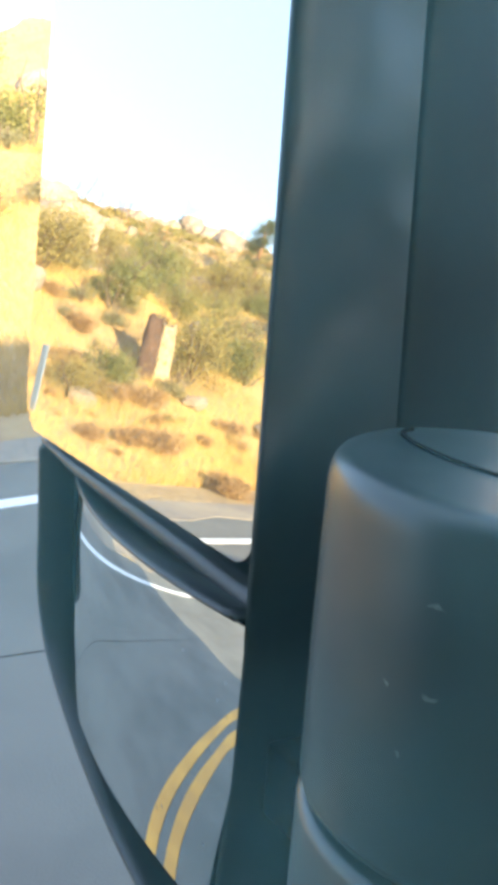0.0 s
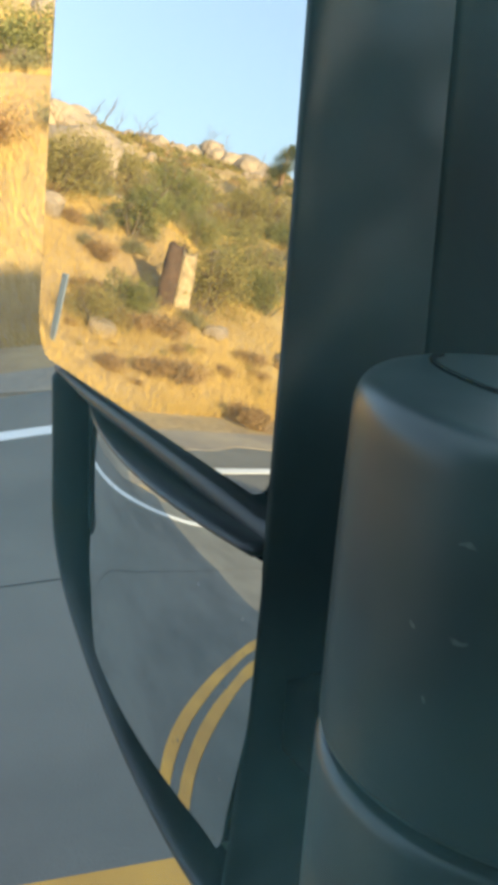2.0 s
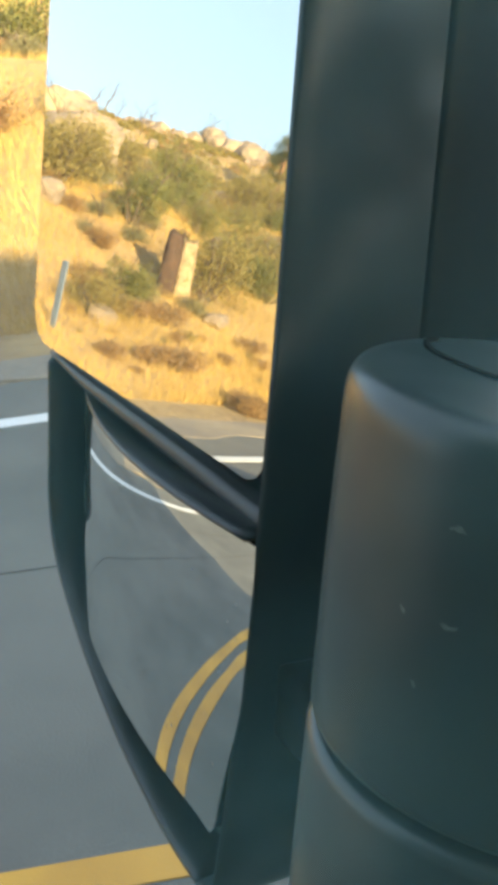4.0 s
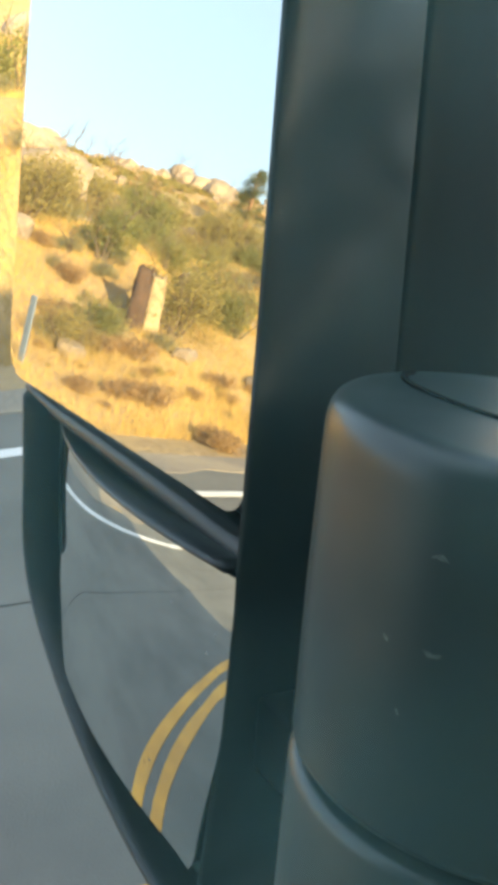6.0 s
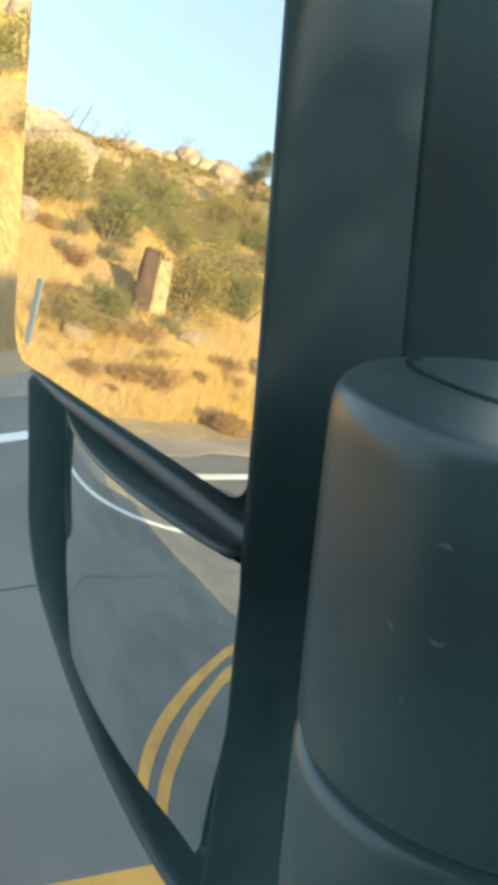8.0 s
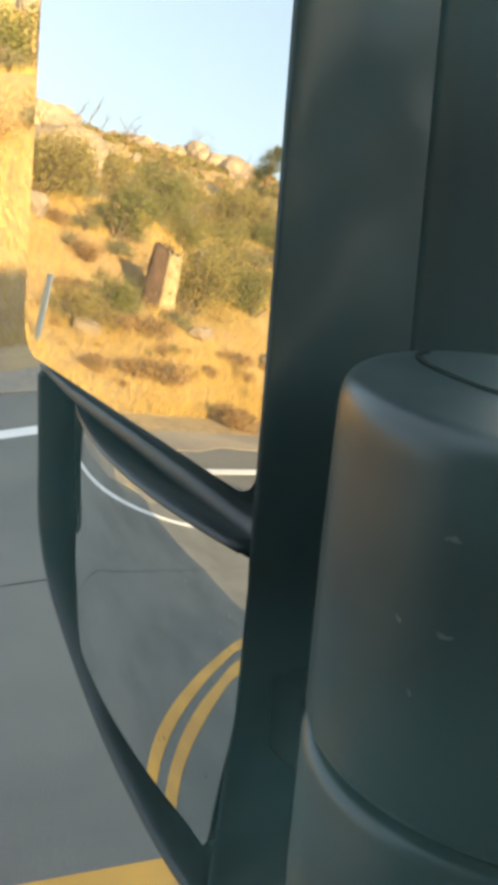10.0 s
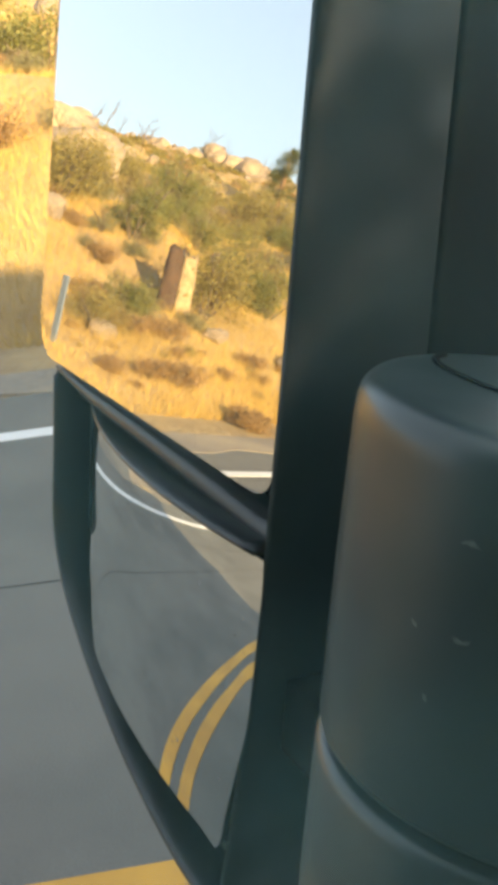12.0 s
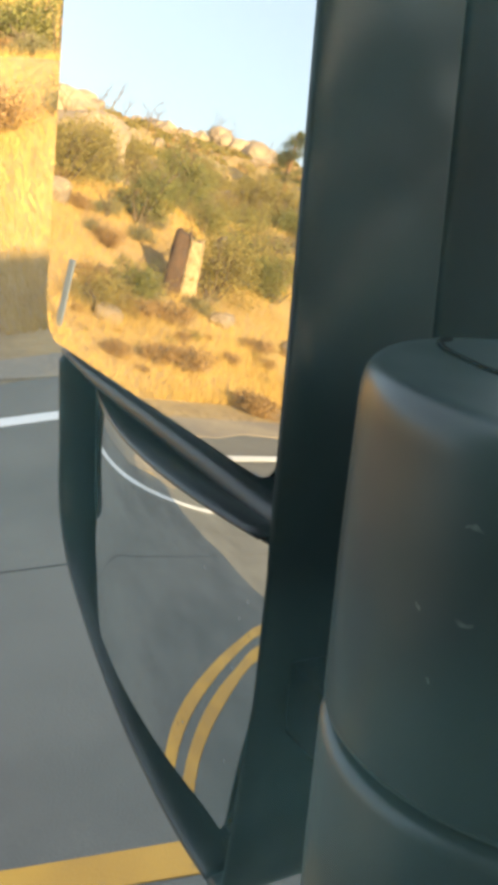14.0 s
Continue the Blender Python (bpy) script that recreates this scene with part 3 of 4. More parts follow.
# ---- the truck cab that carries the mirror and the camera ----
# body is unseen; its bed is kept low so its shadow misses the hill
def build_truck():
    t = thing("truck", pose(0, 0, 0), "dark grey pickup truck on the shaded road", "truck")
    L, Rt = -0.10, 1.90

    def panel(name, boxes, mat, label="", bevel=0.015):
        bm = bmesh.new()
        for lo, hi in boxes:
            box(bm, lo, hi, bevel)
        return part(name, bm, mat, t, label, smooth=False)

    for name, a, b in (("driver_door", L, L + 0.05), ("passenger_door", Rt - 0.05, Rt)):
        d = panel(name, [((a, -0.75, 0.62), (b, 0.62, 1.28)), ((a, -0.75, 1.28), (b, -0.66, 2.15)), ((a, 0.55, 1.28), (b, 0.62, 2.05)), ((a, -0.75, 2.08), (b, 0.62, 2.16))], PAINT, "dark grey door with its window up")
        bm = bmesh.new()
        box(bm, ((a + b) / 2 - 0.002, -0.665, 1.275), ((a + b) / 2 + 0.002, 0.555, 2.085))
        w = part("window_pane", bm, PANE, d, "slightly dusty window glass with bluish haze painted in", smooth=False)
        w.visible_shadow = False
    panel("roof", [((L, -0.95, 2.17), (Rt, 0.75, 2.24))], PAINT, "dark grey cab roof", 0.03)
    panel("rear_wall", [((L, -0.98, 0.60), (Rt, -0.92, 2.16))], TRIM, "dark rear wall of the cab")
    panel("cab_floor", [((L + 0.06, -0.91, 0.58), (Rt - 0.06, 0.9, 0.64))], TRIM, "dark cab floor")
    panel("dashboard", [((L + 0.06, 0.45, 0.95), (Rt - 0.06, 0.95, 1.30))], TRIM, "dark dashboard", 0.05)
    panel("bonnet", [((L + 0.05, 0.97, 0.55), (Rt - 0.05, 2.05, 1.30))], PAINT, "dark grey bonnet", 0.08)
    for a in (L, Rt - 0.06):
        panel("windscreen_pillar", [((a, 0.66, 1.30), (a + 0.06, 0.74, 2.16))], PAINT)
    panel("chassis", [((0.4, -3.9, 0.42), (1.4, 1.9, 0.56))], TRIM, "dark chassis under the cab")
    panel("bed_floor", [((L + 0.04, -3.95, 0.58), (Rt - 0.04, -1.02, 0.66))], TRIM, "dark ribbed load bed floor")
    for a in (L + 0.02, Rt - 0.08):
        panel("bed_side", [((a, -3.95, 0.60), (a + 0.06, -1.02, 1.22))], PAINT, "dark grey load bed side", 0.02)
    panel("tailgate", [((L + 0.09, -3.97, 0.62), (Rt - 0.09, -3.91, 1.20))], PAINT, "dark grey tailgate", 0.02)
    for a in (L + 0.09, Rt - 0.33):
        panel("wheel_arch", [((a, -3.56, 0.66), (a + 0.24, -2.64, 0.84))], TRIM, "dark wheel arch in the load bed", 0.05)
    for x in (0.06, 1.74):
        for y in (1.45, -3.1):
            bm = bmesh.new()
            lathe(bm, [(0.20, -0.11), (0.33, -0.12), (0.38, -0.09), (0.385, 0.0), (0.38, 0.09), (0.33, 0.12), (0.20, 0.11)], pose(x, y, 0.392, 0, 90), 40)
            w = part("wheel", bm, TYRE, t, "black tyre")
            bm = bmesh.new()
            lathe(bm, [(0.05, -0.10), (0.205, -0.105), (0.205, 0.105), (0.05, 0.10)], pose(x, y, 0.392, 0, 90), 32)
            part("rim", bm, STEEL, w, "steel rim", smooth=False)


build_truck()


# ---- hillside: boulders, shrubs, bare trees, pines, roadside things ----
def on_ground(x, y):
    return float(ground_height(x, y))


def boulder_mesh(seed, flat=0.75):
    bm = bmesh.new()
    bmesh.ops.create_icosphere(bm, subdivisions=4, radius=1.0)
    r = random.Random(seed)
    off = Vector((r.uniform(0, 90), r.uniform(0, 90), r.uniform(0, 90)))
    cuts = [(Vector((r.gauss(0, 1), r.gauss(0, 1), r.gauss(0, 0.7))).normalized(), r.uniform(0.62, 0.85)) for _ in range(11)]
    for v in bm.verts:
        p = v.co.copy()
        for nrm, dist in cuts:
            over = p.dot(nrm) - dist
            if over > 0:
                p -= nrm * over * 0.97
        p *= 1 + 0.16 * noise.noise(p * 1.3 + off) + 0.08 * noise.noise(p * 3.3 + off) + 0.03 * noise.noise(p * 9 + off)
        p.z *= flat
        v.co = p
    me = bpy.data.meshes.new("boulder")
    bm.to_mesh(me)
    bm.free()
    me.materials.append(GRANITE)
    me.polygons.foreach_set("use_smooth", [True] * len(me.polygons))
    return me


BOULDERS = [boulder_mesh(k, 0.65 + 0.07 * k) for k in range(6)]
rb = random.Random(21)


def put_boulder(x, y, s, label="pale weathered granite boulder on the slope"):
    ob = new("boulder", rb.choice(BOULDERS))
    ob.matrix_basis = pose(x, y, on_ground(x, y) + 0.28 * s, rb.uniform(-12, 12), rb.uniform(-12, 12), rb.uniform(0, 360)) @ Matrix.Diagonal((s * rb.uniform(0.9, 1.3), s, s * rb.uniform(0.8, 1.1), 1))
    return tagged(ob, label, "boulder", "granite boulders of the hillside")


# outcrop along the crest
for k in range(17):
    cx, cy = -rb.gauss(84, 7), rb.uniform(-165, 40)
    for j in range(rb.randint(2, 7)):
        put_boulder(cx + rb.gauss(0, 3.0), cy + rb.gauss(0, 4.0), rb.choice((0.5, 0.7, 0.9, 1.2, 1.6, 2.2)), "pale granite boulder on the ridge")
# scattered over the slope
for k in range(60):
    x, y = -rb.uniform(20, 78), rb.uniform(-110, 25)
    put_boulder(x, y, rb.choice((0.35, 0.5, 0.6, 0.9, 1.3)))
for x, y, s in ((-46, -38, 1.0), (-48, -36.5, 1.7), (-49.5, -39.5, 1.2), (-44, -37.5, 0.7), (-54, -58, 1.3), (-56, -60, 0.9), (-37, -38, 0.7), (-17.5, 9.5, 2.4), (-15, 12.5, 1.9), (-22, -12, 0.7), (-52, -42, 2.2), (-55, -49, 1.8), (-47, -62, 1.9)):
    put_boulder(x, y, s, "large rounded granite boulder on the slope")


def leaf_cloud(name, mat, seed, count, size, lobes, leaf=0.045, lean=0.5):
    """A crown of many small leaves on the outside of several uneven lobes."""
    r = np.random.RandomState(seed)
    cs = [(r.uniform(-0.55, 0.55) * size[0], r.uniform(-0.55, 0.55) * size[1], r.uniform(0.25, 0.85) * size[2], r.uniform(0.25, 0.5)) for _ in range(lobes)]
    pick = r.randint(0, lobes, count)
    c = np.array(cs)[pick]
    d = r.normal(size=(count, 3))
    d /= np.linalg.norm(d, axis=1)[:, None]
    rad = c[:, 3] * (0.55 + 0.5 * r.rand(count) ** 0.5) * (1 + 0.35 * np.sin(d[:, 0] * 7 + pick) * np.sin(d[:, 1] * 6 + d[:, 2] * 5))
    p = c[:, :3] + d * rad[:, None] * np.array([size[0], size[1], size[2]])
    p[:, 2] = np.abs(p[:, 2]) + 0.02
    a = r.normal(size=(count, 3)) + d * lean
    a /= np.linalg.norm(a, axis=1)[:, None]
    b = np.cross(a, r.normal(size=(count, 3)))
    b /= np.linalg.norm(b, axis=1)[:, None]
    ln = leaf * r.uniform(0.7, 1.6, count)[:, None]
    v = np.stack([p, p + a * ln * 0.5 + b * ln * 0.28, p + a * ln, p + a * ln * 0.5 - b * ln * 0.28], 1).reshape(-1, 3)
    i = np.arange(count * 4).reshape(-1, 4)
    return mesh_from(name, v, i.tolist(), mat)


def stem_mesh(seed, size, stems=7):
    bm = bmesh.new()
    r = random.Random(seed)
    for _ in range(stems):
        e = Vector((r.uniform(-0.7, 0.7) * size[0], r.uniform(-0.7, 0.7) * size[1], r.uniform(0.6, 1.15) * size[2]))
        m = e * 0.5 + Vector((r.uniform(-0.1, 0.1), r.uniform(-0.1, 0.1), 0.1))
        tube(bm, [Vector((0, 0, -0.15)), m, e], [0.03, 0.018, 0.006], 5)
        for _ in range(3):
            s = m.lerp(e, r.uniform(0, 0.8))
            tube(bm, [s, s + Vector((r.uniform(-0.35, 0.35), r.uniform(-0.35, 0.35), r.uniform(0.1, 0.4)))], [0.010, 0.003], 4)
    me = bpy.data.meshes.new("stem")
    bm.to_mesh(me)
    bm.free()
    me.materials.append(TWIG)
    return me


def shrub_kind(seed, mat, size, count, label, leaf=0.05, lobes=9):
    t = thing("shrub", pose(0, 0, -200), label, "shrub", "chaparral shrubs of the hillside")
    s = new("stem", stem_mesh(seed, size))
    s.parent = t
    f = new("foliage", leaf_cloud("foliage", mat, seed, count, size, lobes, leaf))
    f.parent = t
    return t


KINDS = [shrub_kind(1, LEAF, (1.2, 1.1, 1.0), 3600, "olive chaparral shrub in low sun"),
         shrub_kind(2, LEAF_GREEN, (1.0, 1.2, 1.2), 4000, "dense green chaparral shrub in low sun"),
         shrub_kind(3, LEAF_GREY, (0.8, 0.8, 0.6), 2400, "small grey-green sage shrub", 0.04, 7),
         shrub_kind(4, LEAF, (1.5, 1.3, 1.3), 4600, "broad olive chaparral shrub", 0.055, 12),
         shrub_kind(5, LEAF_GREEN, (1.3, 1.3, 1.7), 4600, "tall green bush with small leaves", 0.055, 11),
         shrub_kind(6, LEAF_DEAD, (0.8, 0.8, 0.55), 2600, "low dead brown brush on the dry bank", 0.05, 8)]
rs = random.Random(8)
for kind in KINDS:
    kind["placed"] = 0


def put_shrub(kind, x, y, s):
    m = pose(x, y, on_ground(x, y) - 0.03, 0, 0, rs.uniform(0, 360)) @ Matrix.Scale(s, 4)
    k = KINDS[kind]
    if not k["placed"]:
        k.matrix_basis = m
        k["placed"] = 1
        return k
    ob = copy_thing(k, m)
    ob.matrix_basis = m
    return ob


# stones low on the bank
for k in range(16):
    az, far = radians(rb.uniform(124, 148)), rb.uniform(12.5, 22)
    put_boulder(-far * math.sin(az), far * math.cos(az), rb.uniform(0.12, 0.34), "small granite stone in the dry grass")

# near bushes on the bank
put_shrub(1, -10.3, -9.6, 0.55)
put_shrub(2, -10.0, -11.0, 0.5)
for kind, x, y, s in ((3, -10.9, -12.2, 0.8), (1, -11.0, -14.0, 0.75), (0, -11.8, -14.6, 0.9), (3, -9.7, -8.6, 0.42), (3, -14.5, -11.5, 0.8), (1, -17.5, -17.5, 1.0), (4, -13.2, -15.6, 0.65), (2, -10.6, -10.2, 0.6), (0, -19.5, -14.0, 1.1), (4, -21, -21, 1.1), (1, -16, -1.2, 0.9), (0, -12.5, -2.4, 0.7),
                      (3, -23, -27, 1.2), (2, -11.5, -13.8, 0.7), (0, -24, -17, 1.0), (4, -18, 2.5, 1.2), (3, -22, -3.0, 1.2)):
    put_shrub(kind, x, y, s)
for k in range(72):
    az, far = radians(rs.uniform(124, 148)), rs.uniform(17, 48)
    put_shrub(rs.choice((0, 1, 2, 2, 3)), -far * math.sin(az), far * math.cos(az), rs.uniform(0.4, 0.9))
for k in range(70):
    az, far = radians(rs.uniform(122, 150)), 11.5 + 16 * rs.random() ** 1.3
    put_shrub(rs.choice((5, 5, 5, 2)), -far * math.sin(az), far * math.cos(az), rs.uniform(0.18, 0.55))
for k in range(26):
    put_shrub(rs.choice((5, 2, 5, 0)), -7.95 - 1.6 * rs.random() ** 2, rs.uniform(-15.5, -4.5), rs.uniform(0.10, 0.26))
for k in range(40):
    az, far = radians(rs.uniform(122, 150)), rs.uniform(26, 48)
    put_shrub(rs.choice((5, 0, 3)), -far * math.sin(az), far * math.cos(az), rs.uniform(0.6, 1.3))
for k in range(56):
    x = -(18 + 34 * rs.random() ** 0.8)
    y = -(-x) * rs.uniform(0.05, 1.55) + rs.uniform(-3, 3)
    if rs.random() < 0.15:
        y = rs.uniform(0, 40)
    put_shrub(rs.choice((0, 0, 1, 2, 3, 3, 4)), x, y, rs.uniform(0.5, 1.25))
for k in range(34):
    az, far = radians(rs.uniform(78, 100)), 10.5 + 9 * rs.random()
    put_shrub(rs.choice((5, 1, 2, 0, 3)), -far * math.sin(az), far * math.cos(az), rs.uniform(0.3, 0.75))
# unseen shrubs on top of the added shading bank
for k in range(14):
    x, y = rs.uniform(9.5, 26), rs.uniform(-40, 25)
    put_shrub(rs.choice((0, 1, 2, 3)), x, y, rs.uniform(0.5, 0.9))


def far_scrub(name, n, seed, mat, label):
    """Low scrub far up the slope, one joined mesh."""
    r = np.random.RandomState(seed)
    x = -r.uniform(36, 97, n)
    y = r.uniform(-150, 30, n)
    z = ground_height(x, y)
    k = 260
    d = r.normal(size=(n, k, 3))
    d /= np.linalg.norm(d, axis=2)[:, :, None]
    size = r.uniform(0.45, 1.0, n)[:, None, None] * np.array([1.2, 1.2, 0.8])
    p = np.stack([x, y, z], 1)[:, None, :] + d * size * r.uniform(0.5, 1.1, (n, k, 1))
    p[:, :, 2] = np.maximum(p[:, :, 2], z[:, None])
    p = p.reshape(-1, 3)
    a = r.normal(size=p.shape) * 0.11
    b = r.normal(size=p.shape) * 0.07
    v = np.stack([p - a, p - b, p + a, p + b], 1).reshape(-1, 3)
    ob = new(name, mesh_from(name, v, np.arange(len(v)).reshape(-1, 4).tolist(), mat))
    tagged(ob, label, "scrub", kind="stuff")


far_scrub("far_scrub", 640, 77, LEAF, "low olive scrub scattered below the ridge")
far_scrub("far_brush", 420, 78, LEAF_DEAD, "brown dead brush scattered below the ridge")


def bare_tree(seed, height, x, y, label="bare grey dead tree with forked branches"):
    r = random.Random(seed)
    bm = bmesh.new()

    def grow(p, d, length, rad, level):
        pts, q, dd = [p], p, d
        for _ in range(4):
            dd = (dd + Vector((r.gauss(0, 0.16), r.gauss(0, 0.16), 0.05))).normalized()
            q = q + dd * length / 4
            pts.append(q)
        tube(bm, pts, [rad * (1 - 0.16 * i) for i in range(5)], 6 if level < 2 else 4)
        if level < 3:
            for _ in range(3 if level else 4):
                s = pts[r.randint(2, 4)]
                grow(s, (dd + Vector((r.gauss(0, 0.6), r.gauss(0, 0.6), r.uniform(0, 0.5)))).normalized(), length * r.uniform(0.5, 0.75), rad * 0.45, level + 1)

    grow(Vector((0, 0, -0.1)), Vector((0.08, 0, 1)), height * 0.45, height * 0.02, 0)
    t = thing("bare_tree", pose(x, y, on_ground(x, y)), label, "tree")
    part("trunk", bm, TWIG, t)


bare_tree(3, 3.2, -30, -24)
bare_tree(5, 2.6, -44, -50)
bare_tree(6, 3.0, -70, -62)
bare_tree(9, 4.2, -84, -80)
for k, (x, y) in enumerate(((-86, -72), (-82, -88), (-88, -96), (-79, -68), (-62, -58), (-26, -31))):
    bare_tree(20 + k, (4.6, 5.4, 5.0, 4.2, 3.8, 3.4)[k], x, y)


def pine(seed, x, y, height, lean):
    r = random.Random(seed)
    t = thing("pine_tree", pose(x, y, on_ground(x, y) - 0.05, lean, -lean * 0.6, r.uniform(0, 360)), "tall pine with reddish bark and sparse branches", "pine tree", "roadside pines")
    bm = bmesh.new()
    pts = [Vector((0.06 * math.sin(k), 0.05 * math.cos(k * 1.3), height * k / 10)) for k in range(11)]
    tube(bm, pts, [0.26 * (1 - 0.085 * k) + 0.01 for k in range(11)], 12)
    part("trunk", bm, BARK, t)
    bm = bmesh.new()
    tips = []
    for k in range(46):
        z = height * r.uniform(0.22, 0.98)
        a = r.uniform(0, 6.28)
        ln = (1.15 - z / height) * height * 0.36
        d = Vector((math.cos(a), math.sin(a), r.uniform(-0.15, 0.25)))
        b = [Vector((0, 0, z)), Vector((0, 0, z)) + d * ln * 0.5 - Vector((0, 0, 0.1)), Vector((0, 0, z)) + d * ln + Vector((0, 0, 0.12))]
        tube(bm, b, [0.035, 0.02, 0.006], 5)
        for _ in range(6):
            f = r.uniform(0.5, 1.0)
            tips.append(b[1].lerp(b[2], f * 2 - 1) if f > 0.5 else b[0].lerp(b[1], f * 2))
    part("bough", bm, BARK, t)
    rn = np.random.RandomState(seed)
    n = 40
    base = np.repeat(np.array([tuple(p) for p in tips]), n, 0)
    base = base + rn.normal(scale=0.17, size=base.shape)
    d = rn.normal(size=base.shape) + np.array([0, 0, 0.35])
    d /= np.linalg.norm(d, axis=1)[:, None]
    sd = np.cross(d, rn.normal(size=base.shape))
    sd /= np.linalg.norm(sd, axis=1)[:, None]
    v = np.stack([base - sd * 0.012, base + sd * 0.012, base + d * 0.24], 1).reshape(-1, 3)
    ob = new("crown", mesh_from("crown", v, np.arange(len(v)).reshape(-1, 3).tolist(), NEEDLE))
    ob.parent = t


pine(4, -46.5, -58.5, 5.6, 1)


# ---- dry grass ----
def grass(name, n, seed, x0, x1, y0, y1, tall, wide, label, power=1.0):
    r = np.random.RandomState(seed)
    x = -(x0 + (x1 - x0) * r.rand(n) ** power)
    y = r.uniform(y0, y1, n)
    keep = (waves(x, y, 31, 4.0) + 0.6 * r.normal(size=n)) > -0.45
    x, y = x[keep], y[keep]
    n = len(x)
    z = ground_height(x, y)
    ln = tall * r.uniform(0.5, 1.3, n) * (1 + 0.4 * waves(x, y, 32, 5.0))
    a = r.uniform(0, 2 * np.pi, n)
    side = np.stack([np.cos(a), np.sin(a), 0 * a], 1) * (wide * r.uniform(0.6, 1.4, n))[:, None]
    base = np.stack([x, y, z - 0.01], 1)
    bend = r.normal(scale=0.33, size=(n, 2))
    tip = base + np.stack([bend[:, 0] * ln, bend[:, 1] * ln, ln], 1)
    v = np.stack([base - side, base + side, tip], 1).reshape(-1, 3)
    ob = new(name, mesh_from(name, v, np.arange(3 * n).reshape(-1, 3).tolist(), STRAW))
    tagged(ob, label, "grass", kind="stuff")


grass("dry_grass", 500000, 1, 7.5, 21, -27, 4, 0.155, 0.0025, "tall golden dry grass on the roadside bank", 1.4)
grass("dry_grass", 190000, 2, 18, 60, -75, 12, 0.17, 0.0065, "golden dry grass over the hillside", 1.2)
grass("dry_grass", 60000, 3, 45, 96, -130, 20, 0.24, 0.018, "golden dry grass towards the ridge", 1.0)


# ---- roadside sign, marker posts, stump ----
def build_sign(x, y, yaw):
    t = thing("roadside_sign", pose(x, y, on_ground(x, y) + 0.0, 0, 0, yaw), "tall cream sign board in a brown wooden frame", "sign")
    for sx in (-0.66, 0.66):
        bm = bmesh.new()
        box(bm, (sx - 0.06, -0.05, -0.2), (sx + 0.06, 0.05, 3.05), 0.008)
        part("post", bm, BROWN, t, smooth=False)
    for z in (0.55, 2.95):
        bm = bmesh.new()
        box(bm, (-0.60, -0.045, z - 0.06), (0.60, 0.045, z + 0.06), 0.008)
        part("rail", bm, BROWN, t, smooth=False)
    bm = bmesh.new()
    box(bm, (-0.598, -0.015, 0.612), (0.598, 0.015, 2.888))
    part("board", bm, BOARD, t, "cream painted board", smooth=False)
    for word, z, size, mat in (("THANKS", 1.50, 0.24, LETTER_RED), ("FOR", 1.24, 0.22, LETTER), ("YOUR", 0.98, 0.22, LETTER), ("SUPPORT", 0.72, 0.22, LETTER)):
        cu = bpy.data.curves.new("lettering", "FONT")
        cu.body, cu.size, cu.align_x, cu.extrude = word, size, "CENTER", 0.002
        cu.materials.append(mat)
        ob = new("lettering", cu)
        ob.parent = t
        ob.matrix_basis = pose(0, -0.018, z, 90)


build_sign(-9.2, -58, 155)


def marker_post(x, y):
    t = thing("marker_post", pose(x, y, on_ground(x, y)), "slim roadside marker post, shade painted in blue-grey", "road marker", "roadside marker posts")
    bm = bmesh.new()
    box(bm, (-0.05, -0.012, -0.1), (0.05, 0.012, 0.82), 0.006)
    p = part("blade", bm, POST_SHADE, t, smooth=False)
    bm = bmesh.new()
    box(bm, (-0.035, -0.016, 0.66), (0.035, -0.0125, 0.78))
    part("reflector", bm, STEEL, p, smooth=False)


for x, y in ((-7.9, 14.0), (-9.1, -7.45)):
    marker_post(x, y)


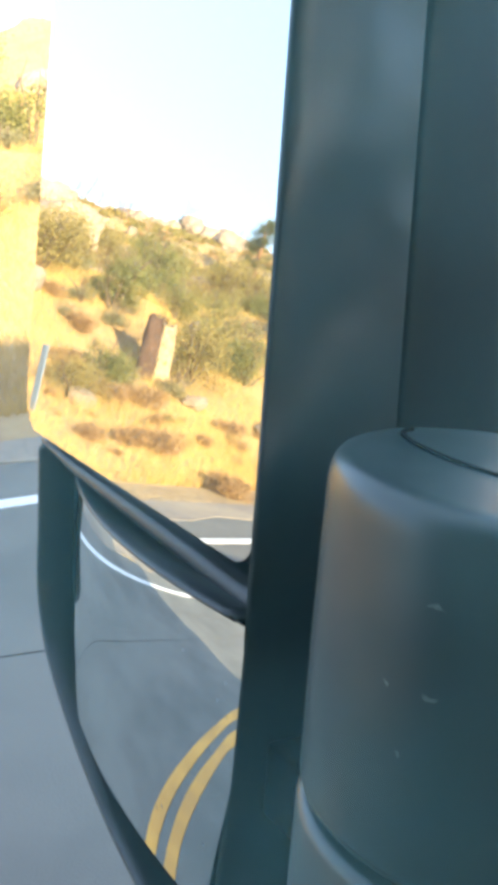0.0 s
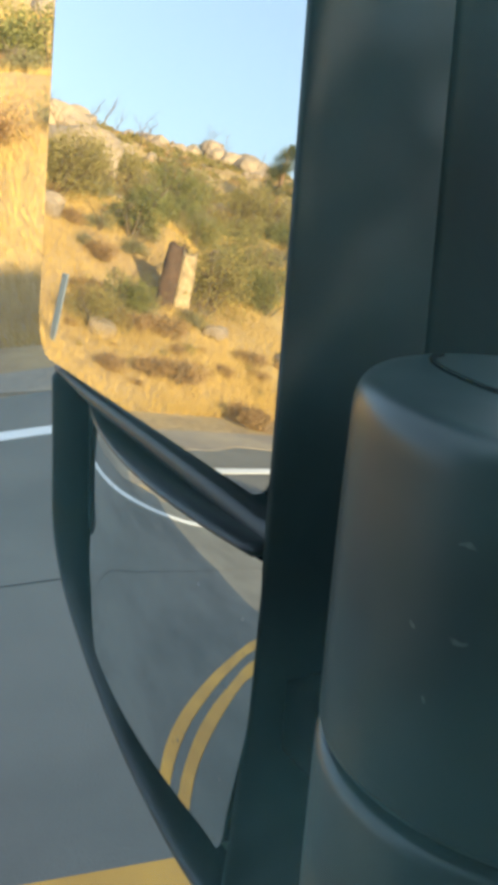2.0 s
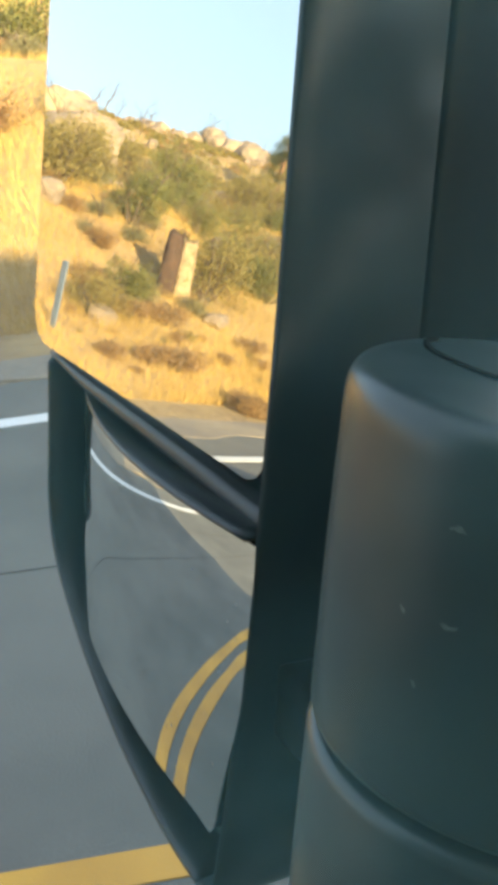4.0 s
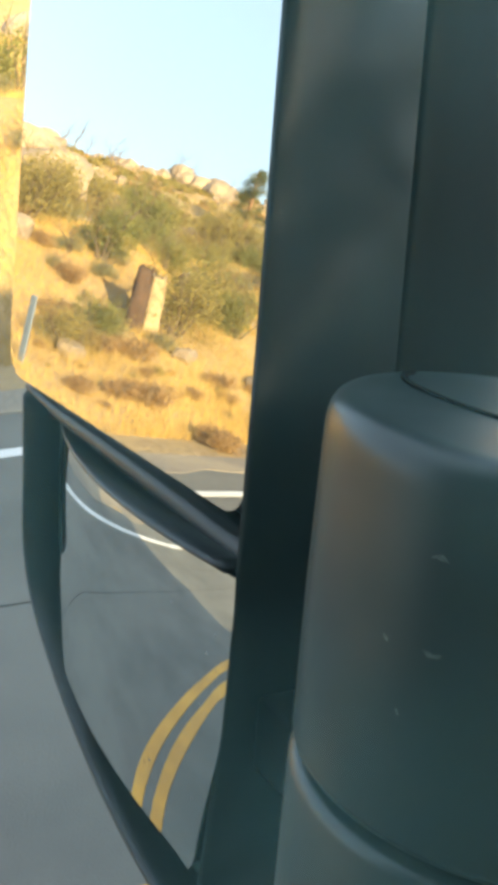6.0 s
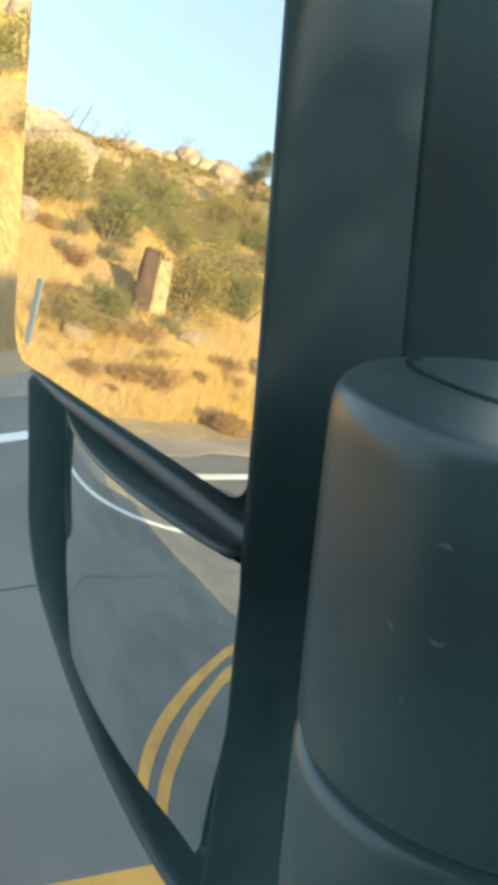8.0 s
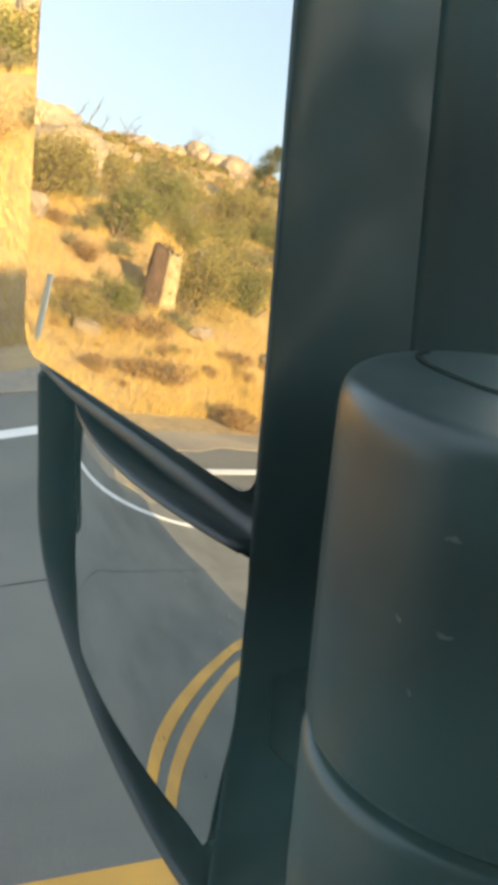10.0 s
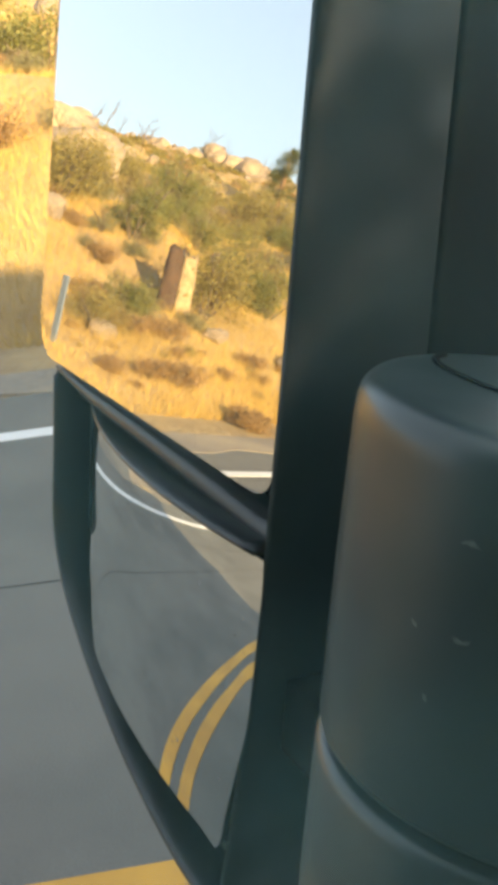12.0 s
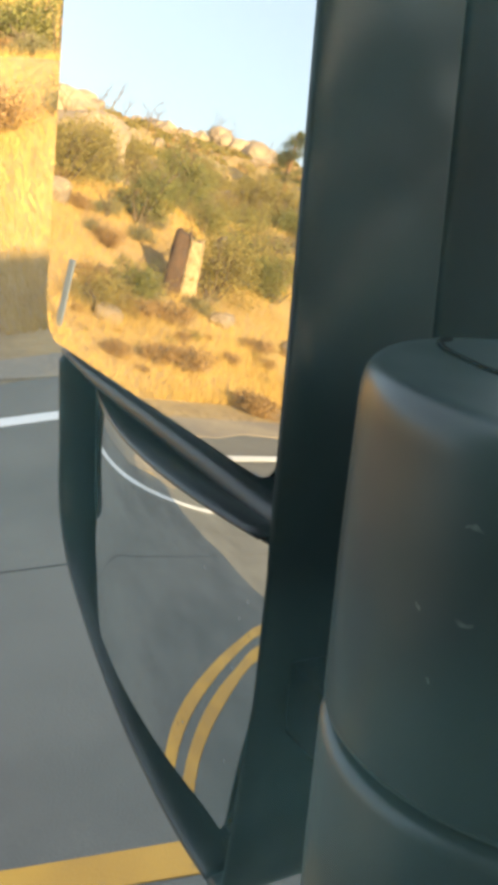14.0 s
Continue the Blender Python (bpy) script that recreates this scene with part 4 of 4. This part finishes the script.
def build_stump(x, y):
    t = thing("tree_stump", pose(x, y, on_ground(x, y), -2, -2, 45), "split tree stump, pale wood with dark bark", "tree stump")
    for name, cx, cy, rx, ry, top, mat, label, rough in (("split_wood", 0.0, -0.10, 0.13, 0.135, 0.98, STUMP, "pale split face of the stump", 0.05), ("bark", -0.02, 0.15, 0.16, 0.15, 1.04, BARK_DARK, "shaggy dark bark", 0.11)):
        bm = bmesh.new()
        rings = []
        for k in range(13):
            f = k / 12
            ring = []
            for a in range(20):
                q = 2 * math.pi * a / 20
                sq = max(abs(math.cos(q)), abs(math.sin(q))) ** -0.6
                w = (1.12 - 0.25 * f) * sq * (1 + rough * 3 * noise.noise(Vector((3 * math.cos(q), 3 * math.sin(q), f * 2.2 + cy * 40))))
                z = -0.15 + (top + 0.15) * f + (0.14 * noise.noise(Vector((4 * math.cos(q), 4 * math.sin(q), cy * 90))) if k == 12 else 0)
                ring.append(bm.verts.new((cx + rx * w * math.cos(q), cy + ry * w * math.sin(q), z)))
            rings.append(ring)
        for a, b in zip(rings, rings[1:]):
            for k in range(20):
                bm.faces.new((a[k], a[(k + 1) % 20], b[(k + 1) % 20], b[k]))
        hub = bm.verts.new((cx, cy, top - 0.1))
        for k in range(20):
            bm.faces.new((rings[-1][k], rings[-1][(k + 1) % 20], hub))
        part(name, bm, mat, t, label)


build_stump(-10.75, -11.25)


def warning_sign(x, y):
    """A yellow diamond with a slope and a lorry on it, and a small plate below."""
    t = thing("warning_sign", pose(x, y, on_ground(x, y), 0, 2, 172), "yellow diamond steep-grade road sign on a post", "road sign")
    bm = bmesh.new()
    box(bm, (-0.04, 0.0, -0.2), (0.04, 0.07, 2.75), 0.006)
    part("post", bm, BROWN, t, smooth=False)
    bm = bmesh.new()
    flat_plate(bm, rounded_outline([(0, 1.62), (0.54, 2.16), (0, 2.70), (-0.54, 2.16)], [0.05] * 4, 5), 0.0, 0.004)
    d = part("diamond", bm, SIGN_YELLOW, t, "yellow reflective diamond plate", smooth=False)
    d.matrix_basis = pose(0, -0.004, 0, 90)
    bm = bmesh.new()
    flat_plate(bm, [Vector(p) for p in ((-0.28, 1.98), (0.26, 1.98), (-0.28, 2.36))], 0.005, 0.007)
    part("slope_mark", bm, LETTER, d, "black wedge", smooth=False)
    bm = bmesh.new()
    flat_plate(bm, [Vector(p) for p in ((-0.08, 2.28), (0.16, 2.11), (0.24, 2.23), (0.0, 2.40))], 0.005, 0.007)
    part("lorry_mark", bm, LETTER, d, "black lorry shape", smooth=False)
    bm = bmesh.new()
    box(bm, (-0.28, -0.008, 1.12), (0.28, -0.003, 1.50))
    p = part("plate", bm, SIGN_YELLOW, t, "small yellow plate", smooth=False)
    for z in (1.24, 1.37):
        bm = bmesh.new()
        box(bm, (-0.2, -0.0105, z - 0.03), (0.2, -0.0085, z + 0.03))
        part("bar", bm, LETTER, p, smooth=False)


warning_sign(-8.8, -46)
